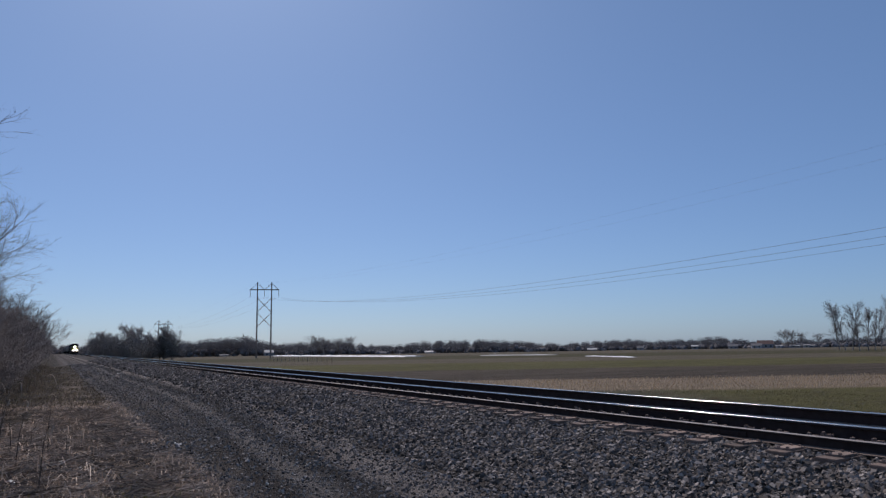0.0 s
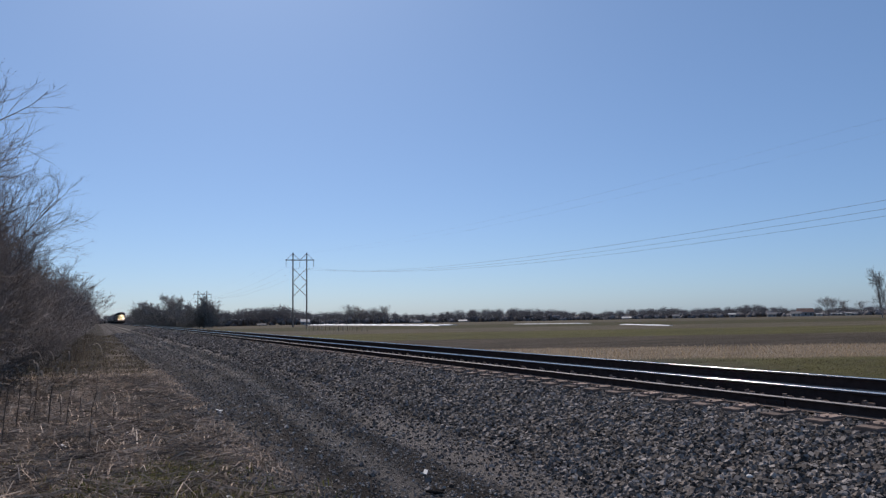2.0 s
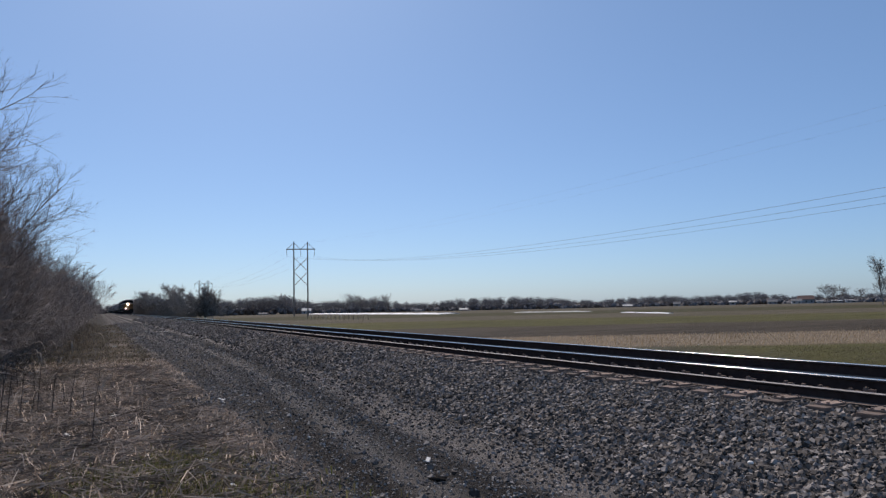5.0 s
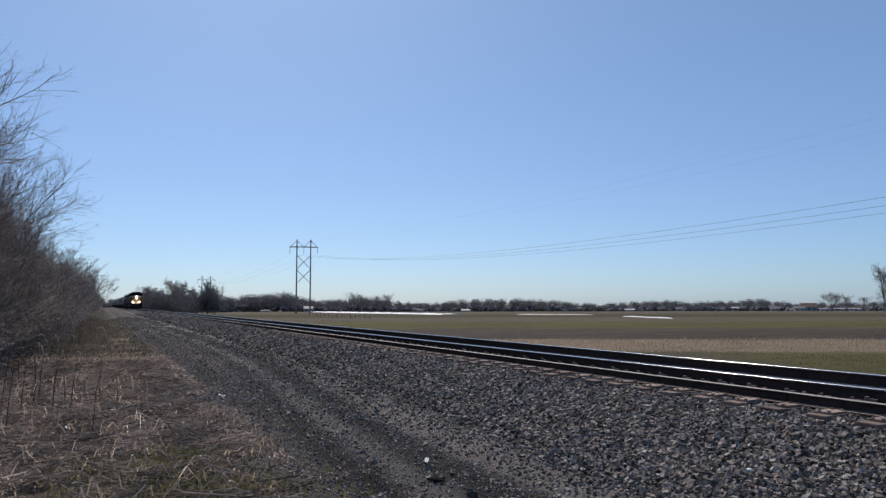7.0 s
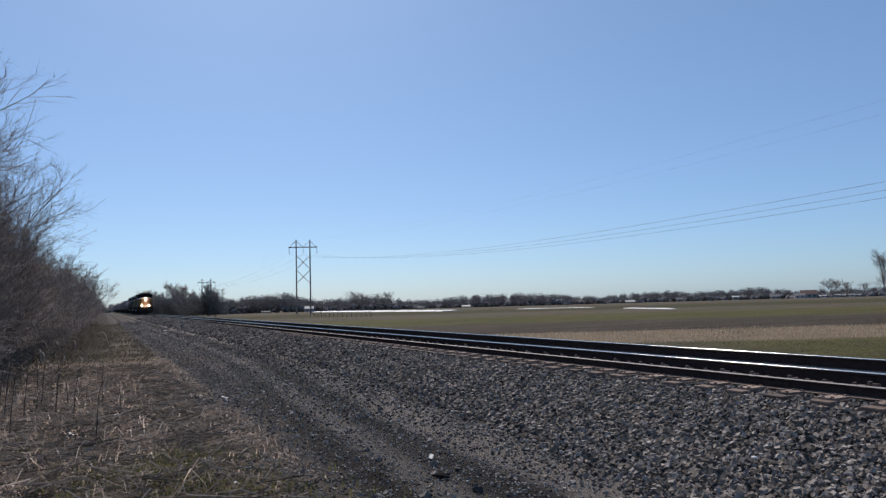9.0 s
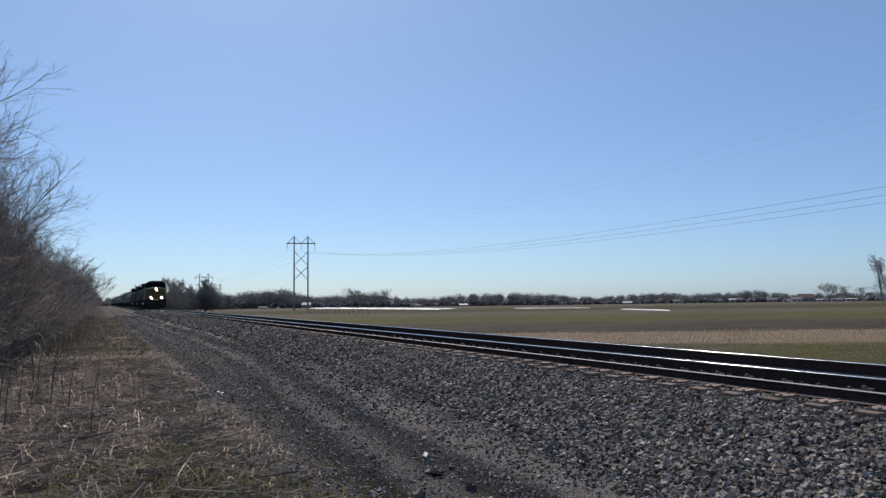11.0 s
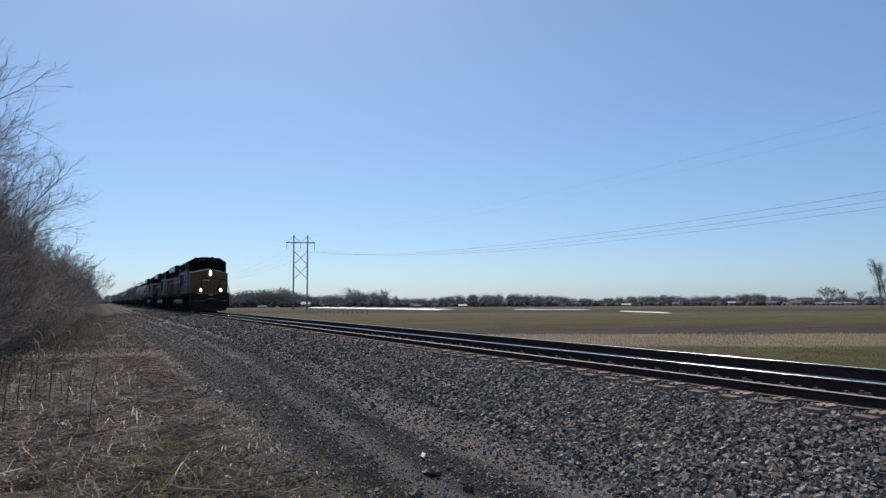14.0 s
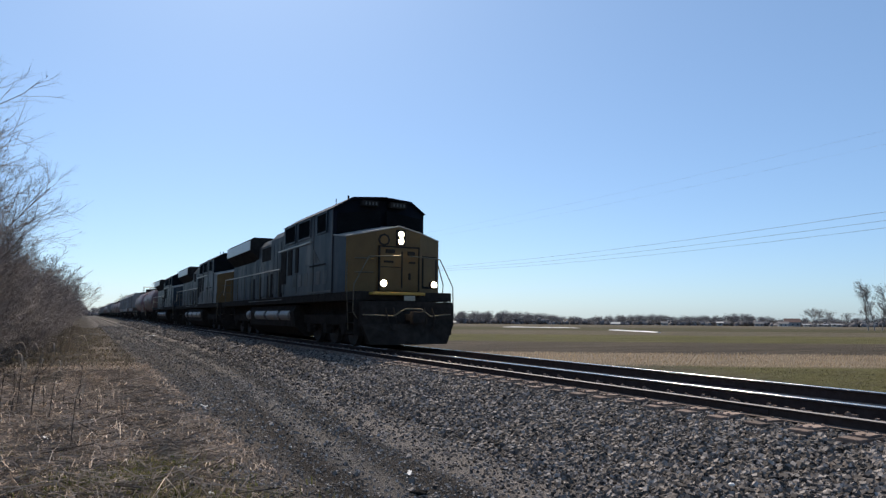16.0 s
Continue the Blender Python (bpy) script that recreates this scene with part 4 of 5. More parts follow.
    for s in (-1, 1):
        panel_doors(e, s * 1.1, 11.7, 15.5, 1.75, 3.2, 6, m_side)
        # narrow black panels along the body, from sill to handrail height
        for yy, xx in ((9.55, 1.36), (11.05, 1.36), (12.65, 1.14), (14.2, 1.14), (15.8, 1.09)):
            bm = bmesh.new()
            x0, x1 = sorted((s * (xx - 0.05), s * xx))
            box(bm, x0, x1, yy, yy + 0.4, 1.66, 2.66, 0.01)
            part("recessed_panel", bm, M_BLACK, e)
        bm = bmesh.new()
        x0, x1 = sorted((s * 1.1, s * 1.13))
        box(bm, x0, x1, 12.0, 14.2, 3.35, 3.95, 0.01)
        part("hood_grille", bm, M_BLACK, e)
    bm = bmesh.new()
    box(bm, -0.55, 0.55, 9.6, 11.2, 4.3, 4.5, 0.05)
    box(bm, -0.3, 0.3, 12.2, 13.6, 4.3, 4.62, 0.05)
    part("exhaust_stack", bm, M_BLACK, e)
    # radiator section with overhanging wings
    bm = bmesh.new()
    extrude_y(bm, [(-1.05, 1.62), (1.05, 1.62), (1.05, 3.6), (-1.05, 3.6)], 15.6, 21.5)
    part("radiator_body", bm, m_side, e)
    bm = bmesh.new()
    wing = [(-1.5, 3.95), (-1.05, 3.5), (1.05, 3.5), (1.5, 3.95), (1.5, 4.47), (1.35, 4.58), (-1.35, 4.58), (-1.5, 4.47)]
    extrude_y(bm, wing, 15.0, 21.2)
    part("radiator_wing", bm, M_BLACK, e)
    for s in (-1, 1):
        panel_doors(e, s * 1.05, 15.7, 21.4, 1.75, 3.3, 5, m_side)
        bm = bmesh.new()
        x0, x1 = sorted((s * 1.5, s * 1.525))
        box(bm, x0, x1, 15.05, 21.1, 3.98, 4.44)
        part("radiator_screen", bm, M_SCREEN, e, "pale metal radiator screen")
    # walkway rails
    for s in (-1, 1):
        bm = bmesh.new()
        bar(bm, [(s * 1.5, 9.3, 2.74), (s * 1.5, 21.4, 2.8), (s * 1.5, 21.9, 2.0)], 0.022)
        part("handrail", bm, M_RAILING, e, "long pale walkway handrail")
        for k in range(8):
            bm = bmesh.new()
            rod(bm, (s * 1.5, 9.4 + 1.7 * k, 1.6), (s * 1.5, 9.4 + 1.7 * k, 2.75), 0.02, 6)
            part("stanchion", bm, M_GRABS, e)
    # tank, reservoirs, trucks
    bm = bmesh.new()
    extrude_y(bm, [(-1.35, 1.3), (-1.48, 1.05), (-1.4, 0.5), (-1.0, 0.16), (1.0, 0.16), (1.4, 0.5), (1.48, 1.05), (1.35, 1.3)], 7.1, 15.0)
    part("fuel_tank", bm, M_BLACK, e)
    for s in (-1, 1):
        for y0, y1 in ((7.7, 9.0), (9.4, 11.3), (11.7, 13.5), (14.7, 15.3)):
            bm = bmesh.new()
            rod(bm, (s * 1.33, y0, 0.92), (s * 1.33, y1, 0.92), 0.22, 16)
            rod(bm, (s * 1.33, y0 - 0.06, 0.92), (s * 1.33, y0, 0.92), 0.14, 16, 0.22)
            part("air_reservoir", bm, M_PIPE, e)
    bogie(e, 4.3, (-1.9, 0.0, 1.9), 0.53)
    bogie(e, 18.0, (-1.9, 0.0, 1.9), 0.53)
    return e


def tank_car(m_tank):
    e = empty("tank_car", "dull maroon tank car with grimy ends", "tank car", "tank cars of the train")
    bm = bmesh.new()
    prof = [(0.9, 0.05), (1.0, 0.5), (1.25, 1.1), (1.8, 1.48), (3.0, 1.5), (13.4, 1.5), (14.6, 1.48), (15.1, 1.1), (15.35, 0.5), (15.45, 0.05)]
    rings = [[(r * math.cos(a), y, 2.6 + r * math.sin(a)) for a in [2 * math.pi * k / 28 for k in range(28)]] for y, r in prof]
    loft(bm, rings)
    tk = part("tank", bm, m_tank, e)
    for p in tk.data.polygons:
        p.use_smooth = len(p.vertices) == 4
    for y in (3.2, 6.0, 10.6, 13.3):
        bm = bmesh.new()
        loft(bm, [[(1.515 * math.cos(2 * math.pi * k / 28), yy, 2.6 + 1.515 * math.sin(2 * math.pi * k / 28)) for k in range(28)] for yy in (y, y + 0.12)])
        part("band", bm, m_tank, e)
    bm = bmesh.new()
    rod(bm, (0, 8.2, 4.0), (0, 8.2, 4.5), 0.5, 20)
    rod(bm, (0, 8.2, 4.5), (0, 8.2, 4.58), 0.42, 20)
    part("dome", bm, M_BLACK, e)
    bm = bmesh.new()
    for s in (-1, 1):
        bar(bm, [(s * 0.8, 7.0, 4.05), (s * 0.8, 7.0, 4.9), (s * 0.8, 9.4, 4.9), (s * 0.8, 9.4, 4.05)], 0.025)
        rod(bm, (s * 0.8, 8.2, 4.05), (s * 0.8, 8.2, 4.9), 0.02, 6)
    bar(bm, [(-0.8, 7.0, 4.9), (0.8, 7.0, 4.9)], 0.025)
    bar(bm, [(-0.8, 9.4, 4.9), (0.8, 9.4, 4.9)], 0.025)
    part("platform_railing", bm, M_RAILING, e)
    bm = bmesh.new()
    box(bm, -1.1, 1.1, 7.0, 9.4, 4.0, 4.06)
    part("platform", bm, M_BLACK, e)
    bm = bmesh.new()
    for y in (0.3, 14.4):
        box(bm, -1.45, 1.45, y, y + 1.7, 0.95, 1.2, 0.02)
    box(bm, -0.3, 0.3, 0.3, 16.1, 0.85, 1.15)
    part("sill", bm, M_BLACK, e)
    for y in (0.35, 16.0):
        bm = bmesh.new()
        bar(bm, [(-1.4, y, 1.2), (-1.4, y, 2.3), (1.4, y, 2.3), (1.4, y, 1.2)], 0.022)
        part("end_railing", bm, M_RAILING, e)
    for s in (-1, 1):
        bm = bmesh.new()
        for k in range(9):
            rod(bm, (s * 1.62, 8.0, 1.0 + k * 0.36), (s * 1.62, 8.4, 1.0 + k * 0.36), 0.015, 5)
        bar(bm, [(s * 1.62, 8.0, 0.8), (s * 1.62, 8.0, 3.2), (s * 0.85, 8.0, 4.1)], 0.02)
        bar(bm, [(s * 1.62, 8.4, 0.8), (s * 1.62, 8.4, 3.2), (s * 0.85, 8.4, 4.1)], 0.02)
        part("ladder", bm, M_RAILING, e)
    for y in (1.6, 14.8):
        bogie(e, y, (-0.88, 0.88), 0.46)
    coupler(e, 0.3, -1)
    coupler(e, 16.1, 1)
    return e


def hopper_car(m_body):
    e = empty("hopper_car", "pale weathered covered hopper car", "hopper car", "hopper cars of the train")
    bm = bmesh.new()
    side = [(-1.55, 1.5), (-1.6, 2.0), (-1.6, 3.9), (-1.35, 4.35), (1.35, 4.35), (1.6, 3.9), (1.6, 2.0), (1.55, 1.5)]
    loft(bm, [[(x, 1.9 - 0.0 + (0.9 if z < 1.8 else 0), z) for x, z in side], [(x, 14.6 - (0.9 if z < 1.8 else 0), z) for x, z in side]])
    part("body", bm, m_body, e)
    for k in range(12):
        for s in (-1, 1):
            bm = bmesh.new()
            x0, x1 = sorted((s * 1.6, s * 1.66))
            box(bm, x0, x1, 2.3 + 1.02 * k, 2.4 + 1.02 * k, 1.9, 3.9)
            part("rib", bm, m_body, e)
    for k in range(3):
        bm = bmesh.new()
        y = 4.2 + 4.0 * k
        loft(bm, [[(-1.3, y - 1.8, 1.5), (1.3, y - 1.8, 1.5), (1.3, y + 1.8, 1.5), (-1.3, y + 1.8, 1.5)], [(-0.5, y - 0.4, 0.45), (0.5, y - 0.4, 0.45), (0.5, y + 0.4, 0.45), (-0.5, y + 0.4, 0.45)]])
        part("chute", bm, m_body, e)
    bm = bmesh.new()
    box(bm, -0.35, 0.35, 2.2, 14.3, 4.35, 4.5, 0.03)
    part("roof_hatch", bm, m_body, e)
    bm = bmesh.new()
    box(bm, -1.5, 1.5, 0.4, 16.1, 1.1, 1.35, 0.02)
    part("sill", bm, M_BLACK, e)
    for y in (0.6, 15.9):
        bm = bmesh.new()
        bar(bm, [(-1.5, y, 1.3), (-1.5, y, 4.2)], 0.03)
        bar(bm, [(1.5, y, 1.3), (1.5, y, 4.2)], 0.03)
        bar(bm, [(-1.5, y, 2.4), (1.5, y, 2.4)], 0.03)
        part("end_frame", bm, m_body, e)
    for y in (1.7, 14.8):
        bogie(e, y, (-0.88, 0.88), 0.46)
    coupler(e, 0.4, -1)
    coupler(e, 16.1, 1)
    return e


TRAIN = []
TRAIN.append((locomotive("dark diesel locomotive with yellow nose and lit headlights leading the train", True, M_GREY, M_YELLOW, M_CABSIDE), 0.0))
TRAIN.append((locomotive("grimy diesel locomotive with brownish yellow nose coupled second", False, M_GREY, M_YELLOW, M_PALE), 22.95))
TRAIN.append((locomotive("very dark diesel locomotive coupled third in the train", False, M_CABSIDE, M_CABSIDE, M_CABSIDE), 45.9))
place = 68.9
first_tank, first_hopper = None, None
for i in range(22):
    if i in (2, 3, 4, 9, 10, 15, 16, 17):
        car = hopper_car(M_HOPPER) if first_hopper is None else copy_thing(first_hopper, pose(XC, 0, RAIL_Z))
        first_hopper = first_hopper or car
    else:
        car = tank_car(M_TANK) if first_tank is None else copy_thing(first_tank, pose(XC, 0, RAIL_Z))
        first_tank = first_tank or car
    TRAIN.append((car, place))
    place += 17.1


# ---- bare shrubs and trees ----
def tubes(segs, sides=3):
    """Tapered tubes for rows of p0, p1, r0, r1."""
    P0 = np.array([s[0] for s in segs]); P1 = np.array([s[1] for s in segs])
    R0 = np.array([s[2] for s in segs]); R1 = np.array([s[3] for s in segs])
    d = P1 - P0
    d /= np.linalg.norm(d, axis=1)[:, None] + 1e-9
    up = np.where(np.abs(d[:, 2:3]) > 0.9, np.array([[1.0, 0, 0]]), np.array([[0, 0, 1.0]]))
    a = np.cross(d, up); a /= np.linalg.norm(a, axis=1)[:, None] + 1e-9
    b = np.cross(d, a)
    n = len(segs)
    V = np.zeros((n, 2 * sides, 3))
    for k in range(sides):
        c, s = math.cos(2 * math.pi * k / sides), math.sin(2 * math.pi * k / sides)
        o = a * c + b * s
        V[:, k] = P0 + o * R0[:, None]
        V[:, sides + k] = P1 + o * R1[:, None]
    F = np.array([(k, (k + 1) % sides, sides + (k + 1) % sides, sides + k) for k in range(sides)])
    F = (F[None] + (np.arange(n) * 2 * sides)[:, None, None]).reshape(-1, 4)
    return V.reshape(-1, 3), F


def unit(v):
    return v / (np.linalg.norm(v) + 1e-9)


def grow(g, segs, p, d, length, r, level, spec):
    """One branch with its side branches. spec: per level (pieces, children, child length, angle, upward pull)."""
    pieces, kids, klen, ang, pull = spec[level]
    q, dd = p, d
    pts = [p]
    for i in range(pieces):
        dd = unit(dd + g.normal(0, 0.13, 3) + np.array([0, 0, pull]))
        nq = q + dd * length / pieces
        r0, r1 = r * (1 - 0.7 * i / pieces), r * (1 - 0.7 * (i + 1) / pieces)
        segs.append((q, nq, r0, r1))
        q = nq
        pts.append(q)
    if level + 1 < len(spec):
        for k in range(kids):
            u = g.uniform(0.18, 1.0)
            i = min(pieces - 1, int(u * pieces))
            w = u * pieces - i
            start = pts[i] * (1 - w) + pts[i + 1] * w
            side = unit(np.cross(dd, g.normal(size=3)))
            a = ang * g.uniform(0.6, 1.3)
            nd = unit(dd * math.cos(a) + side * math.sin(a))
            grow(g, segs, start, nd, length * klen * g.uniform(0.6, 1.2) * (1.15 - 0.5 * u), max(0.0026, r * 0.36), level + 1, spec)


def shrub_segs(seed, h, spread, stems, spec):
    g = np.random.default_rng(seed)
    segs = []
    for k in range(stems):
        a = g.uniform(0, 6.283)
        lean = g.uniform(0.03, 0.38)
        p = np.array([math.cos(a) * spread * g.uniform(0, 0.5), math.sin(a) * spread * g.uniform(0, 0.5), -0.05])
        d = unit(np.array([math.cos(a) * lean, math.sin(a) * lean, 1.0]))
        grow(g, segs, p, d, h * g.uniform(0.55, 1.05), 0.012 * h * g.uniform(0.5, 1.0) * 0.55, 0, spec)
    return segs


NEAR_SPEC = [(6, 20, 0.36, 0.7, 0.05), (4, 9, 0.5, 0.65, 0.05), (3, 5, 0.5, 0.6, 0.04), (2, 0, 0, 0, 0.03)]
MID_SPEC = [(4, 16, 0.42, 0.75, 0.02), (3, 9, 0.5, 0.7, 0.03), (2, 0, 0.5, 0.6, 0.04)]
M_STEM = M_BARK


def shrub(name, segs, label, category, group, m, material=None, crown_cut=3):
    """A shrub as a thing: its stems and its crown of twigs."""
    e = empty(name, label, category, group, m)
    thick = [s for s in segs if s[2] > 0.012]
    thin = [s for s in segs if s[2] <= 0.012]
    for nm, ss, sides in (("woody_base", thick, 5), ("crown", thin, 3)):
        if ss:
            v, f = tubes(ss, sides)
            o = new(nm, mesh_from(nm, v.tolist(), f.tolist(), [material or M_BARK]))
            o.parent = e
    return e


near_shrubs = [shrub("shrub", shrub_segs(11 + i, 1.0 * h, 1.6, st, NEAR_SPEC), "tall bare grey-brown shrub of many fine twigs", "shrub", "bare shrubs beside the track", pose(*p))
               for i, (h, st, p) in enumerate(((8.0, 14, (-4.5, 15.5, 0.0)), (5.9, 15, (-3.9, 20.5, 0.0)), (5.2, 15, (-3.8, 26.5, 0.0))))]
g = np.random.default_rng(5)
for k in range(15):
    yy = 16.5 + 1.75 * k + g.uniform(-0.5, 0.5)
    xx = -3.35 + 0.02 * k + g.uniform(-0.35, 0.45)
    sc = g.uniform(0.62, 0.86)
    c = copy_thing(near_shrubs[2], pose(xx, yy, ground_z(xx, yy), 0, 0, g.uniform(0, 360)))
    c.scale = (sc * 1.15, sc * 1.15, sc)
for (x, y, k, s, rz) in ((-4.0, 24.0, 1, 1.0, 80), (-5.9, 19.0, 0, 0.95, 200), (-6.2, 25.5, 0, 0.95, 130), (-4.3, 31.5, 2, 1.1, 240), (-4.1, 36.5, 1, 0.8, 20), (-5.2, 31.0, 0, 0.95, 300), (-3.9, 41.5, 2, 1.0, 100), (-5.0, 38.0, 0, 0.9, 50), (-7.5, 22.0, 0, 1.0, 10)):
    c = copy_thing(near_shrubs[k], pose(x, y, ground_z(x, y), 0, 0, rz))
    c.scale = (s, s, s)
mid_kinds = [shrub_segs(31 + i, h, 1.8, 9, MID_SPEC) for i, h in enumerate((5.0, 4.3))]
mid_kinds = [[(a, b, max(r0, 0.010), max(r1, 0.006)) for a, b, r0, r1 in sg] for sg in mid_kinds]
mids = [shrub("shrub", sg, "bare twiggy shrub in a hedgerow along the track", "shrub", "bare shrubs beside the track", pose(-3.2 - i, 46 + 3 * i, 0)) for i, sg in enumerate(mid_kinds)]
y = 50.0
while y < 330:
    for x in (-2.3, -4.7):
        s = g.uniform(0.8, 1.15) * (1.0 if y < 120 else 0.9)
        xx = x + g.uniform(-0.5, 0.5)
        c = copy_thing(mids[int(g.integers(2))], pose(xx, y + g.uniform(-1, 1), ground_z(xx, y), 0, 0, g.uniform(0, 360)))
        c.scale = (s, s, s)
    y += 3.4 + y * 0.035
# low brush at the foot of the shrubs
low = [shrub("bramble", [(a, b, max(r0, 0.005), max(r1, 0.004)) for a, b, r0, r1 in shrub_segs(61, 1.9, 1.5, 16, [(4, 10, 0.5, 0.9, -0.05), (3, 6, 0.55, 0.8, -0.02), (2, 0, 0, 0, 0)])],
             "low tangled brown bramble at the foot of shrubs", "bramble", "brambles under the shrubs", pose(-3.2, 18.0, 0.0))]
for k in range(46):
    yy = 16 + k * 1.9 + g.uniform(-0.6, 0.6)
    xx = -2.0 - 0.6 * (yy < 26) - 1.3 * g.random()
    c = copy_thing(low[0], pose(xx, yy, ground_z(xx, yy), 0, 0, g.uniform(0, 360)))
    s = g.uniform(0.7, 1.25)
    c.scale = (s, s, s)

# thicket across the track
TREE_SPEC = [(6, 16, 0.42, 0.75, 0.02), (4, 8, 0.5, 0.6, 0.06), (3, 0, 0, 0, 0.05)]


def bare_tree_segs(seed, h, base_r, spec=TREE_SPEC, minr=0.03):
    gg = np.random.default_rng(seed)
    segs = []
    grow(gg, segs, np.array([0.0, 0, -0.2]), np.array([0.0, 0, 1.0]), h, base_r, 0, spec)
    return [(a, b, max(r0, minr), max(r1, minr * 0.6)) for a, b, r0, r1 in segs]


def tree(name, segs, label, group, m, sprays=2600):
    e = empty(name, label, "tree", group, m)
    v, f = tubes(segs[:6], 7)
    o = new("trunk", mesh_from("trunk", v.tolist(), f.tolist(), [M_TREEBARK]))
    o.parent = e
    v, f = tubes(segs[6:], 3)
    # fine twig sprays at the ends of the thin branches
    gg = np.random.default_rng(len(segs))
    thin = [q for q in segs[6:] if q[2] < 0.035] or segs[6:]
    pick = [thin[i] for i in gg.integers(0, len(thin), sprays)]
    tip = np.array([q[1] for q in pick])
    way = np.array([unit(q[1] - q[0]) for q in pick]) + gg.normal(0, 0.45, (sprays, 3))
    side = np.cross(way, gg.normal(size=(sprays, 3)))
    side /= np.linalg.norm(side, axis=1)[:, None]
    ln, wd = gg.uniform(0.35, 1.0, (sprays, 1)), gg.uniform(0.012, 0.026, (sprays, 1))
    tri = np.stack([tip - side * wd, tip + side * wd, tip + way * ln], 1).reshape(-1, 3)
    k = len(v)
    v = np.concatenate([v, tri])
    f = f.tolist() + [[k + 3 * i, k + 3 * i + 1, k + 3 * i + 2] for i in range(sprays)]
    o = new("crown", mesh_from("crown", v.tolist(), f, [M_TREEBARK]))
    o.parent = e
    return e


tk = [shrub("thicket_shrub", [(a, b, max(r0, 0.03), max(r1, 0.02)) for a, b, r0, r1 in shrub_segs(71 + i, h, 3.0, 12, MID_SPEC)], "dense bare thicket shrub across the track", "shrub", "thicket across the track", pose(25, 190, -0.3), M_TREEBARK) for i, h in enumerate((7.5, 6.0))]
for k in range(24):
    yy = 188 + k * 5.0
    xx = 24.5 - (yy - 188) * 0.095 + g.uniform(-1.5, 1.5)
    c = copy_thing(tk[k % 2], pose(xx, yy, ground_z(xx, yy), 0, 0, g.uniform(0, 360)))
    s = g.uniform(0.7, 1.1) * (0.82 if 0.45 < k / 24 < 0.62 else 1.0)
    c.scale = (s * 1.15, s * 1.15, s)
tt = tree("tree", bare_tree_segs(91, 9.5, 0.16), "slender bare tree standing in a thicket", "thicket across the track", pose(20.2, 236, -0.6))
for x, yy, s in ((21.0, 229, 0.92), (18.6, 244, 0.9), (24.8, 194, 0.75), (15.8, 262, 0.8)):
    c = copy_thing(tt, pose(x, yy, ground_z(x, yy), 0, 0, yy * 7 % 360))
    c.scale = (s, s, s)

# tall trees at the field's far corner
POPLAR = [(6, 20, 0.32, 0.40, 0.05), (4, 9, 0.42, 0.5, 0.04), (3, 4, 0.5, 0.55, 0.04), (2, 0, 0, 0, 0.03)]
POP_SPOTS = []
for k in range(15):
    a = radians(57.95 + 0.42 * k + g.uniform(-0.1, 0.1))
    dd = 228 + g.uniform(-14, 14)
    POP_SPOTS.append((dd * math.sin(a), dd * math.cos(a), g.uniform(0.8, 0.98) * (0.92 + 0.018 * k)))
pops = []
for k, (x, yy, sc) in enumerate(POP_SPOTS):
    m = pose(x, yy, ground_z(x, yy), 0, 0, g.uniform(0, 360))
    if k < 3:
        pops.append(tree("tree", bare_tree_segs(121 + k, 12.0, 0.15, POPLAR, 0.009), "tall slender bare tree at the edge of a field", "tall trees at the field", m, 1300))
    else:
        c = copy_thing(pops[k % 3], m)
        c.scale = (sc, sc, sc)
round_tree = tree("tree", bare_tree_segs(111, 12.0, 0.3, [(6, 24, 0.75, 0.85, 0.06), (4, 10, 0.45, 0.6, 0.05), (3, 4, 0.5, 0.6, 0.05), (2, 0, 0, 0, 0)], 0.016), "broad bare tree far across the fields", "far single trees", pose(300, 212, -2.5), 2500)
for b_deg, dd, s in ((55.0, 372, 0.55), (55.6, 380, 0.5), (18.5, 560, 1.05), (19.2, 565, 0.95), (20.4, 560, 0.9), (21.25, 545, 0.95), (56.7, 330, 0.4)):
    a = radians(b_deg)
    x, yy = dd * math.sin(a), dd * math.cos(a)
    c = copy_thing(round_tree, pose(x, yy, ground_z(x, yy) - 0.1, 0, 0, b_deg * 31 % 360))
    c.scale = (s, s, s)
a = radians(54.5)
round_tree.scale = (0.58, 0.58, 0.58)
round_tree.matrix_basis = pose(365 * math.sin(a), 365 * math.cos(a), ground_z(365 * math.sin(a), 365 * math.cos(a)) - 0.1) @ Matrix.Diagonal((0.58, 0.58, 0.58, 1))

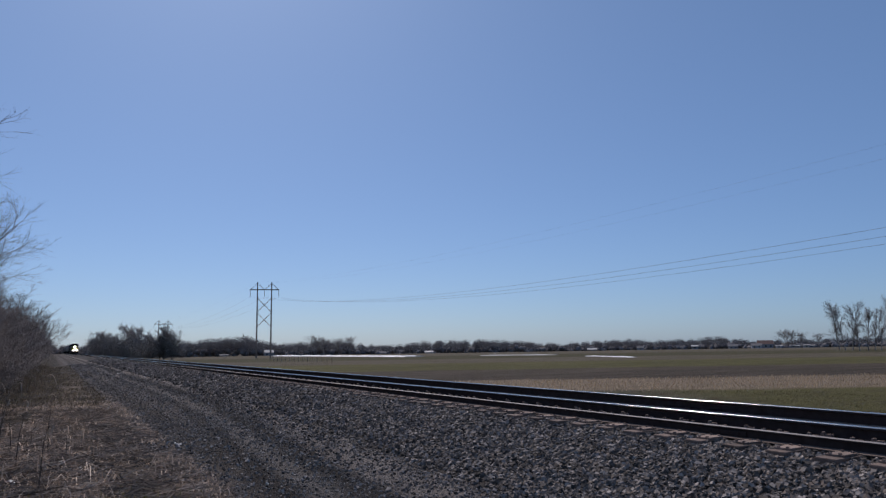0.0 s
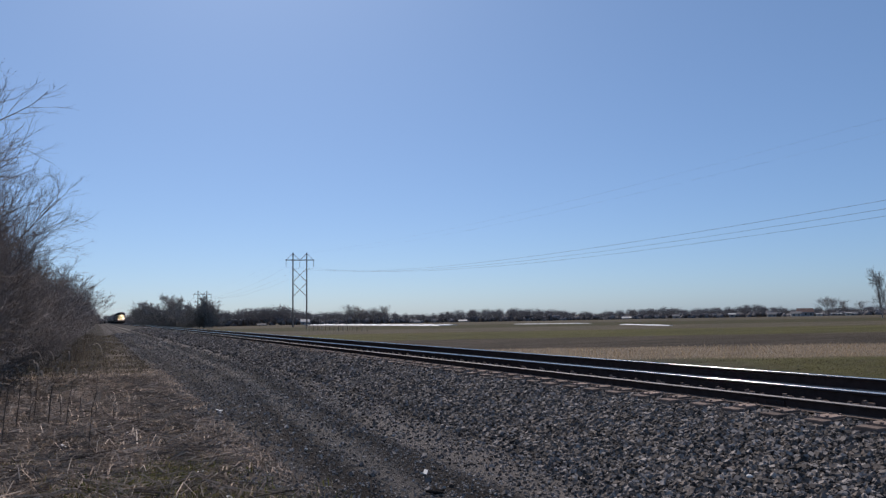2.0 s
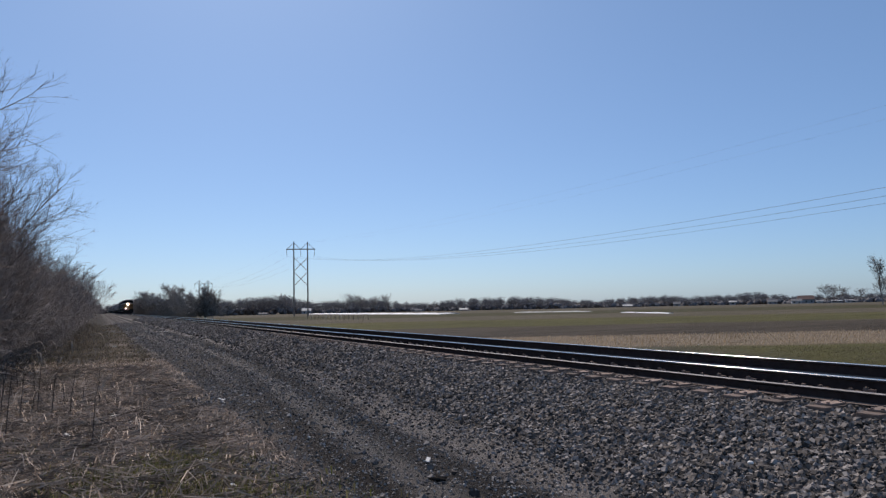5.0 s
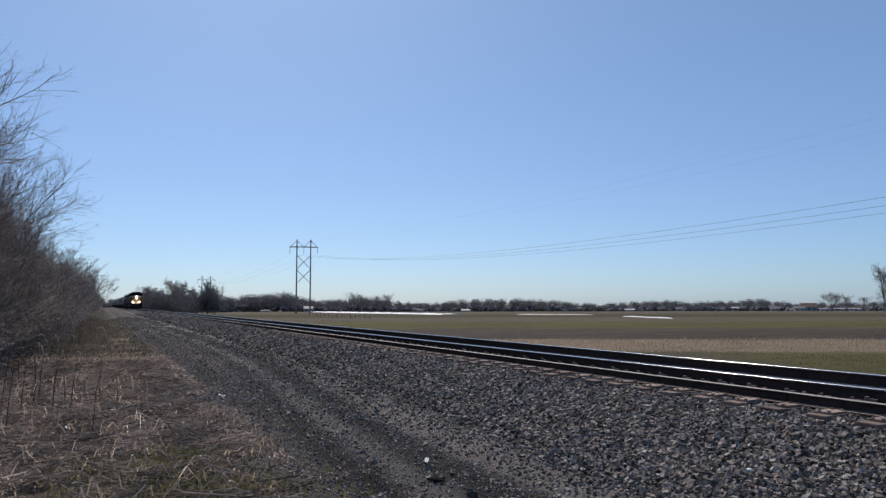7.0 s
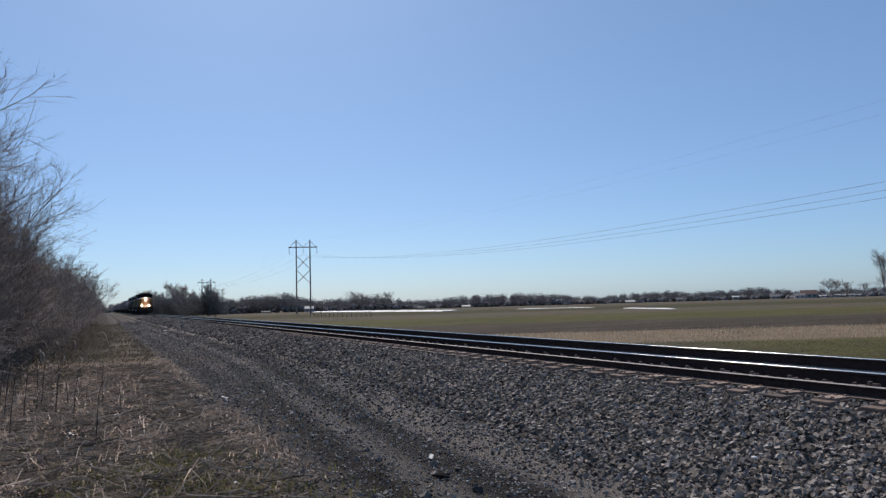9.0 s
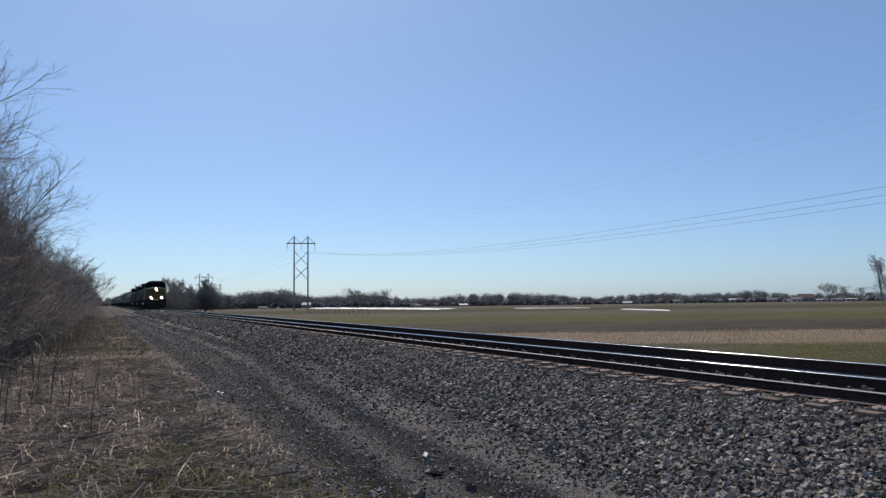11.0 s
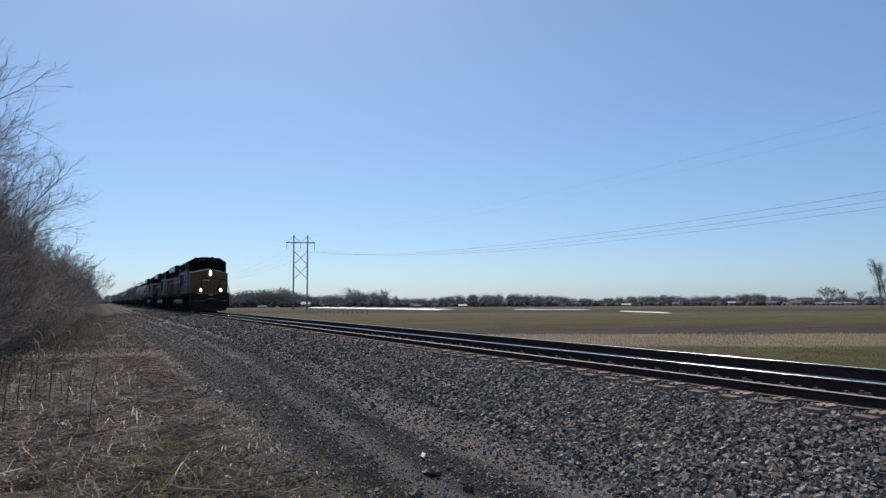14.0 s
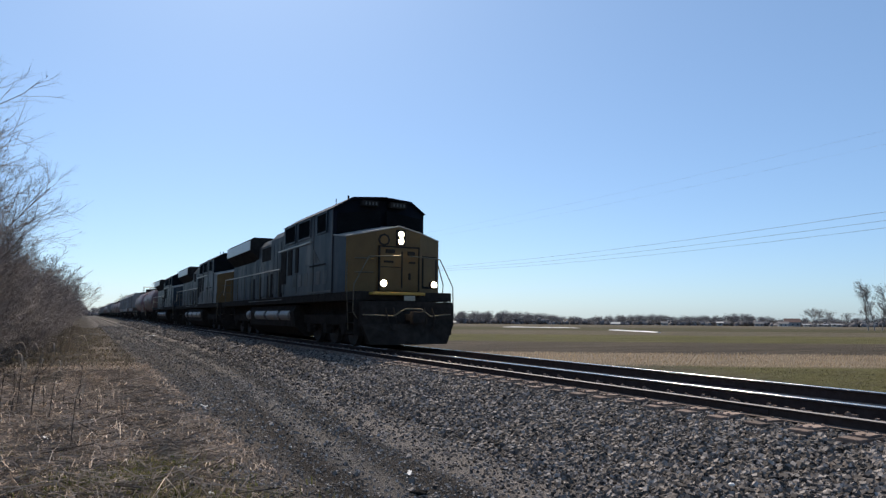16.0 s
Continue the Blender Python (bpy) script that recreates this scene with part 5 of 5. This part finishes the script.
# distant woods: one mass of bare trees
WOOD_TOP = [(-8, 0.5), (2, 0.45), (6, 0.5), (8.9, 0.59), (11, 0.8), (13.2, 0.92), (14.6, 0.6), (15.8, 0.35), (18.5, 0.55), (21.2, 0.45), (23, 0.2), (25, 0.12), (27.7, 0.42), (32.7, 0.42), (38, 0.08), (42.4, 0.3), (46.5, 0.2), (50, 0.38), (52.3, 0.05), (58, 0.2), (70, 0.3)]
def wood_tree(seed):
    """One far bare tree of unit height: trunk, limbs and a rounded crown of fine twig sprays."""
    gg = np.random.default_rng(seed)
    segs = []
    grow(gg, segs, np.array([0.0, 0, 0]), np.array([0.0, 0, 1.0]), 0.72, 0.018, 0, [(4, 9, 0.5, 0.7, 0.04), (2, 0, 0, 0, 0.05)])
    v, f = tubes(segs, 3)
    n = 520
    d = gg.normal(size=(n, 3))
    d /= np.linalg.norm(d, axis=1)[:, None]
    lob = 1 + 0.28 * np.sin(d[:, 0] * 5 + seed) * np.cos(d[:, 2] * 4 + seed * 2)
    c = d * (gg.random((n, 1)) ** 0.42) * np.array([0.34, 0.34, 0.37]) * lob[:, None] + np.array([0, 0, 0.62])
    way = d * 0.6 + gg.normal(0, 0.5, (n, 3)) + np.array([0, 0, 0.5])
    way /= np.linalg.norm(way, axis=1)[:, None]
    side = np.cross(way, gg.normal(size=(n, 3)))
    side /= np.linalg.norm(side, axis=1)[:, None]
    ln, wd = gg.uniform(0.05, 0.11, (n, 1)), gg.uniform(0.008, 0.016, (n, 1))
    tri = np.stack([c - side * wd, c + side * wd, c + way * ln], 1).reshape(-1, 3)
    k = len(v)
    faces = [list(q) for q in f.tolist()] + [[k + 3 * i, k + 3 * i + 1, k + 3 * i + 2] for i in range(n)]
    return np.concatenate([v, tri]), faces


wood_kinds = [wood_tree(201 + i) for i in range(9)]
WV, WF, off = [], [], 0
bearing = -8.0
while bearing < 70:
    for row in range(3):
        el = np.interp(bearing, [b for b, _ in WOOD_TOP], [e for _, e in WOOD_TOP])
        dd = 660 + 35 * row + g.uniform(-15, 15)
        a = radians(bearing + g.uniform(-0.3, 0.3))
        x, yy = dd * math.sin(a), dd * math.cos(a)
        z = ground_z(x, yy) - 0.3
        h = max(5.0, dd * math.tan(radians(el)) + 1.65 - z) * g.uniform(0.78, 1.12)
        v, f = wood_kinds[int(g.integers(9))]
        c, s = math.cos(bearing * 9 + row), math.sin(bearing * 9 + row)
        vv = v * np.array([h * 1.1, h * 1.1, h])
        WV.append(np.stack([vv[:, 0] * c - vv[:, 1] * s + x, vv[:, 0] * s + vv[:, 1] * c + yy, vv[:, 2] + z], -1))
        WF += [[i + off for i in q] for q in f]
        off += len(vv)
    bearing += 0.36
# woods take the bark with haze mixed into its colour
tagged(new("distant_woods", mesh_from("distant_woods", np.concatenate(WV).tolist(), WF, [M_HAZEBARK])), "line of leafless woods along the horizon, tinted grey for haze", "woods", kind="stuff")
# undergrowth of the woods: a low uneven mass of brush
BV, BF = [], []
bm = bmesh.new()
bmesh.ops.create_icosphere(bm, subdivisions=1, radius=1.0)
ICO_V = np.array([v.co[:] for v in bm.verts])
ICO_F = [[v.index for v in f.verts] for f in bm.faces]
bm.free()
for k in range(5200):
    a = radians(g.uniform(-8, 70))
    dd = 655 + g.uniform(0, 105)
    x, yy = dd * math.sin(a), dd * math.cos(a)
    el = np.interp(math.degrees(a) + 0.25 * math.sin(k * 0.7), [b for b, _ in WOOD_TOP], [e for _, e in WOOD_TOP])
    z = ground_z(x, yy)
    full = max(4.0, dd * math.tan(radians(el)) + 1.65 - z) * (0.62 + 0.2 * noise.noise((math.degrees(a) * 1.6, 0.4, 0.0)))
    r = g.uniform(1.2, 3.2)
    cz = max(0.2, (full - r) * g.random() ** 0.7)
    b = len(BV)
    for v in ICO_V:
        q = v * r * g.uniform(0.65, 1.2)
        BV.append((x + q[0], yy + q[1], z + cz + q[2] * 0.9))
    BF += [[i + b for i in f] for f in ICO_F]
tagged(new("woods_undergrowth", mesh_from("woods_undergrowth", BV, BF, [M_MASS], smooth=True)), "dense brown undergrowth below the distant woods", "undergrowth", kind="stuff")


# ---- power line ----
def pylon(m):
    e = empty("power_pylon", "wooden two-pole power pylon with cross bracing", "power pylon", "pylons of the power line", m)
    for s in (-1, 1):
        bm = bmesh.new()
        rod(bm, (s * 2.15, 0, -0.5), (s * 2.15, 0, 23.6), 0.26, 12, 0.17)
        part("pole", bm, M_POLE, e)
        bm = bmesh.new()
        bar(bm, [(s * 2.15, 0.1, 23.3), (s * 4.3, 0.1, 21.2)], 0.07)
        bar(bm, [(s * 2.15, 0.1, 23.3), (0, 0.1, 21.2)], 0.07)
        part("arm_brace", bm, M_POLE, e)
    bm = bmesh.new()
    box(bm, -4.5, 4.5, -0.28, -0.12, 21.05, 21.35, 0.02)
    part("crossarm", bm, M_POLE, e)
    for z0, z1 in ((14.2, 18.6), (9.6, 14.0)):
        for a, b in ((-2.15, 2.15), (2.15, -2.15)):
            bm = bmesh.new()
            y = 0.2 if a < 0 else -0.2
            rod(bm, (a, y, z0), (b, y, z1), 0.09, 6)
            part("cross_brace", bm, M_POLE, e)
    for x in (-4.3, 0.0, 4.3):
        bm = bmesh.new()
        for k in range(8):
            rod(bm, (x, -0.2, 21.0 - 0.24 * k), (x, -0.2, 20.84 - 0.24 * k), 0.12, 10, 0.05)
        rod(bm, (x, -0.2, 21.05), (x, -0.2, 19.0), 0.03, 6)
        part("insulator", bm, M_WIRE, e)
    return e


PYLONS = [(57.0, 219.8, -1.1), (47.5, 378.0, -2.0), (58.5, -92.0, -1.1), (42.0, 560.0, -4.0)]
turn = math.degrees(math.atan2(-(PYLONS[1][0] - PYLONS[0][0]), PYLONS[1][1] - PYLONS[0][1]))
pyl = pylon(pose(*PYLONS[0], 0, 0, -14.5))
for p in PYLONS[1:]:
    c = copy_thing(pyl, pose(*p, 0, 0, turn))
    c.scale = (1, 1, 0.79 if p[1] > 300 else 1.0)


def wires():
    for (a, b, low) in ((0, 2, 8.3), (0, 1, 3.0), (1, 3, 4.0)):
        for x, z, sag in ((-4.3, 18.9, 1.0), (0.0, 18.9, 1.0), (4.3, 18.9, 1.0), (-2.15, 23.5, 0.72), (2.15, 23.5, 0.72)):
            pa, pb = [Vector(PYLONS[i]) + Vector((x, 0, z * (0.79 if PYLONS[i][1] > 300 else 1.0))) for i in (a, b)]
            pts = []
            for k in range(41):
                u = k / 40
                p = pa.lerp(pb, u)
                p.z -= 4 * low * sag * u * (1 - u)
                pts.append(p)
            bm = bmesh.new()
            bar(bm, pts, 0.014 if sag == 1.0 else 0.004, 5)
            part("power_line", bm, M_WIRE)
            tagged(scene.collection.objects[-1], "thin sagging power line between pylons", "power line", "conductors of the power line")


wires()


# ---- standing water, fence, far buildings ----
M_PLASTIC = mat("white_plastic_sheet", (0.6, 0.61, 0.63), (0.72, 0.73, 0.75), 0.5, 0.0, 0.4, 0.2, 5, stain=(0.6, 0.6, 0.6))


def row_cover(x0, y0, x1, y1, width, height, label):
    """A long low tunnel of white sheet over hoops."""
    d = Vector((x1 - x0, y1 - y0, 0))
    m = pose(x0, y0, -1.12, 0, 0, math.degrees(math.atan2(d.y, d.x)))
    e = empty("row_cover", label, "row cover", "white row covers in the field", m)
    n = max(6, int(d.length / 4))
    bm = bmesh.new()
    rings = []
    for k in range(n + 1):
        h = height * (1 + 0.12 * math.sin(k * 1.7)) * (0.55 if k in (0, n) else 1)
        rings.append([(d.length * k / n, math.cos(math.pi * j / 8) * width / 2, math.sin(math.pi * j / 8) * h) for j in range(9)])
    loft(bm, rings)
    part("sheet", bm, M_PLASTIC, e)
    for k in range(0, n + 1, 2):
        bm = bmesh.new()
        bar(bm, [(d.length * k / n, math.cos(math.pi * j / 8) * (width / 2 + 0.03), math.sin(math.pi * j / 8) * (height * 1.02 + 0.03)) for j in range(9)], 0.03, 5)
        part("hoop", bm, M_PIPE, e)


for x0, y0, x1, y1, w, h in ((76.0, 275.0, 88.0, 180.0, 4.0, 0.3), (81.0, 277.0, 93.0, 184.0, 4.0, 0.3), (108.0, 174.0, 121.0, 156.0, 2.0, 0.15), (109.0, 129.0, 102.0, 106.0, 0.9, 0.2)):
    row_cover(x0, y0, x1, y1, w, h, "long low white plastic row cover in a field")

M_FENCE = M_POLE
fence = empty("fence", "low weathered post and rail fence in a field", "fence", "", pose(43.0, 160.0, -1.1, 0, 0, -83))
for k in range(15):
    bm = bmesh.new()
    rod(bm, (k * 2.2, 0, -0.3), (k * 2.2, 0, 1.0), 0.06, 6)
    part("post", bm, M_POLE, fence)
for z in (0.45, 0.85):
    bm = bmesh.new()
    rod(bm, (0, 0, z), (14 * 2.2, 0, z), 0.02, 5)
    part("fence_rail", bm, M_POLE, fence)

M_WHITE = mat("white_siding", (0.34, 0.34, 0.34), (0.45, 0.45, 0.44), 0.6, 0.0, 1, 0.1, 10, stain=(0.5, 0.48, 0.45))
M_ROOFRED = mat("red_brown_roof", (0.085, 0.052, 0.047), (0.12, 0.072, 0.065), 0.9, 0.0, 1, 0.2, 10)
M_ROOFGREY = mat("grey_roof", (0.12, 0.12, 0.125), (0.17, 0.17, 0.175), 0.9, 0.0, 1, 0.1, 10)


def house(bearing_deg, dist, w, d, h, rise, m_wall, m_roof, label, name="house"):
    a = radians(bearing_deg)
    x, y = dist * math.sin(a), dist * math.cos(a)
    e = empty(name, label, name.replace("_", " "), "far buildings", pose(x, y, ground_z(x, y), 0, 0, -bearing_deg + 6))
    bm = bmesh.new()
    box(bm, -w / 2, w / 2, -d / 2, d / 2, -0.3, h)
    wall = part("wall", bm, m_wall, e)
    bm = bmesh.new()
    o = 0.4
    L = [(-w / 2 - o, -d / 2 - o, h), (-w / 2 - o, 0, h + rise), (-w / 2 - o, d / 2 + o, h)]
    Rr = [(w / 2 + o, y2, z2) for _, y2, z2 in L]
    loft(bm, [L + [(-w / 2 - o, 0, h - 0.05)], Rr + [(w / 2 + o, 0, h - 0.05)]])
    part("roof", bm, m_roof, e)
    n = max(1, int(w / 3))
    for k in range(n):
        bm = bmesh.new()
        cx = -w / 2 + (k + 0.5) * w / n
        box(bm, cx - 0.5, cx + 0.5, -d / 2 - 0.04, -d / 2, h * 0.35, h * 0.7)
        part("window", bm, M_GLASS, e)
    return e


# grey that stands in for shade on white walls; grey barns share it
M_SHADEGREY = mat("weathered_grey_siding", (0.22, 0.22, 0.225), (0.3, 0.3, 0.305), 0.7, 0.0, 1, 0.1, 10)
house(53.2, 545, 9.5, 7, 3.0, 2.6, M_SHADEGREY, M_ROOFRED, "two-storey pale farmhouse with a red-brown roof")
house(52.6, 528, 6, 5, 2.0, 1.4, M_WHITE, M_ROOFGREY, "small white barn with a pale roof", "barn")
house(27.6, 540, 6, 4, 1.1, 1.1, M_SHADEGREY, M_WHITE, "low shed with a white roof, walls greyed for shade", "shed")
house(40.6, 520, 6, 4, 1.1, 1.0, M_SHADEGREY, M_WHITE, "low shed with a white roof, walls greyed for shade", "shed")
house(48.3, 360, 2.6, 2.3, 1.4, 0.6, M_SHADEGREY, M_WHITE, "small pump house in a field", "shed")
house(44.3, 590, 5, 4, 2.0, 1.4, M_SHADEGREY, M_ROOFGREY, "grey barn before the woods", "barn")
house(51.0, 580, 6, 5, 2.0, 1.6, M_SHADEGREY, M_ROOFGREY, "grey farm building before the woods", "barn")
house(14.95, 600, 7, 5, 3.0, 2.0, M_SHADEGREY, M_WHITE, "small house with a bright metal roof", "house")
house(11.6, 610, 7, 4, 1.2, 0.9, M_SHADEGREY, M_ROOFGREY, "low grey barn before the woods", "barn")
house(23.9, 600, 5, 4, 1.4, 1.0, M_SHADEGREY, M_ROOFGREY, "grey shed before the woods", "shed")
for k, b_deg in enumerate((54.1, 55.0, 55.35, 55.9, 56.2)):
    house(b_deg, 430, 2.9 - 0.5 * (k % 3), 2.0, 1.1 + 0.2 * (k % 2), 0.25, M_WHITE if k in (0, 3) else M_SHADEGREY, M_WHITE, "small white trailer parked by the trees", "trailer")


# ---- scraps on the ground ----
M_PAPER = mat("pale_scrap", (0.55, 0.54, 0.52), (0.7, 0.69, 0.66), 0.7, 0.0, 20, 0.2, 80)


def scrap(x, y, l, w, rz, lift=0.03):
    bm = bmesh.new()
    n = 6
    top = []
    for k in range(n):
        u = k / (n - 1) - 0.5
        zz = lift * (0.4 + math.cos(u * 5 + x)) * 0.5
        top.append([(u * l, -w / 2, zz), (u * l, w / 2, zz + 0.006), (u * l, w / 2, zz - 0.004), (u * l, -w / 2, zz - 0.01)])
    loft(bm, top)
    o = part("wood_scrap", bm, M_PAPER)
    o.matrix_basis = pose(x, y, ground_z(x, y) + 0.02, 0, 0, rz)
    tagged(o, "pale splinter of wood lying on the ground", "scrap", "pale scraps on the ground")


for row in ((1.47, 9.6, 0.16, 0.07, 20), (1.02, 7.85, 0.17, 0.05, 10), (4.6, 58.0, 1.0, 0.3, -10), (3.1, 6.9, 0.16, 0.04, 50), (1.1, 6.75, 0.07, 0.04, 5), (2.4, 9.0, 0.09, 0.03, 70), (0.2, 12.0, 0.14, 0.04, 30), (-0.4, 10.5, 0.2, 0.05, 120), (2.0, 13.5, 0.12, 0.05, 0)):
    scrap(*row)
bm = bmesh.new()
bmesh.ops.create_icosphere(bm, subdivisions=2, radius=0.03)
for vv in bm.verts:
    vv.co *= 1 + 0.25 * noise.noise(vv.co * 20)
    vv.co.z *= 0.6
wst = part("white_stone", bm, M_PAPER)
wst.location = (5.2, 4.56, ground_z(5.2, 4.56) + 0.04)
tagged(wst, "single bright white stone lying on grey ballast", "stone")
bm = bmesh.new()
for k in range(5):
    aa = k * 1.3
    rod(bm, (0.0, 0.0, 0.02), (0.09 * math.cos(aa), 0.09 * math.sin(aa), 0.025 + 0.02 * (k % 2)), 0.025, 6, 0.01)
clod = part("dirt_clod", bm, M_BLACK)
clod.location = (2.85, 6.1, ground_z(2.85, 6.1))
tagged(clod, "dark broken clod of dirt on the gravel road", "clod")


def front_y(t):
    """Where the leading pilot stands along the track."""
    return 18.57 + 21.24 * (16 - t) + 0.0222 * (16 - t) ** 2


def motions():
    steps = [0.5 * i for i in range(33)]
    for ob, back in TRAIN:
        walk(ob, [(t, pose(XC, front_y(t) + back, RAIL_Z)) for t in steps])
    # wheels of the locomotives roll as they go
    for ob, y, r, owner in WHEELS:
        if owner.name.startswith("locomotive"):
            walk(ob, [(k / 30, pose(0, y, r, math.degrees((front_y(0) - front_y(k / 30)) / r) % 360, 0, 0)) for k in range(481)])


motions()
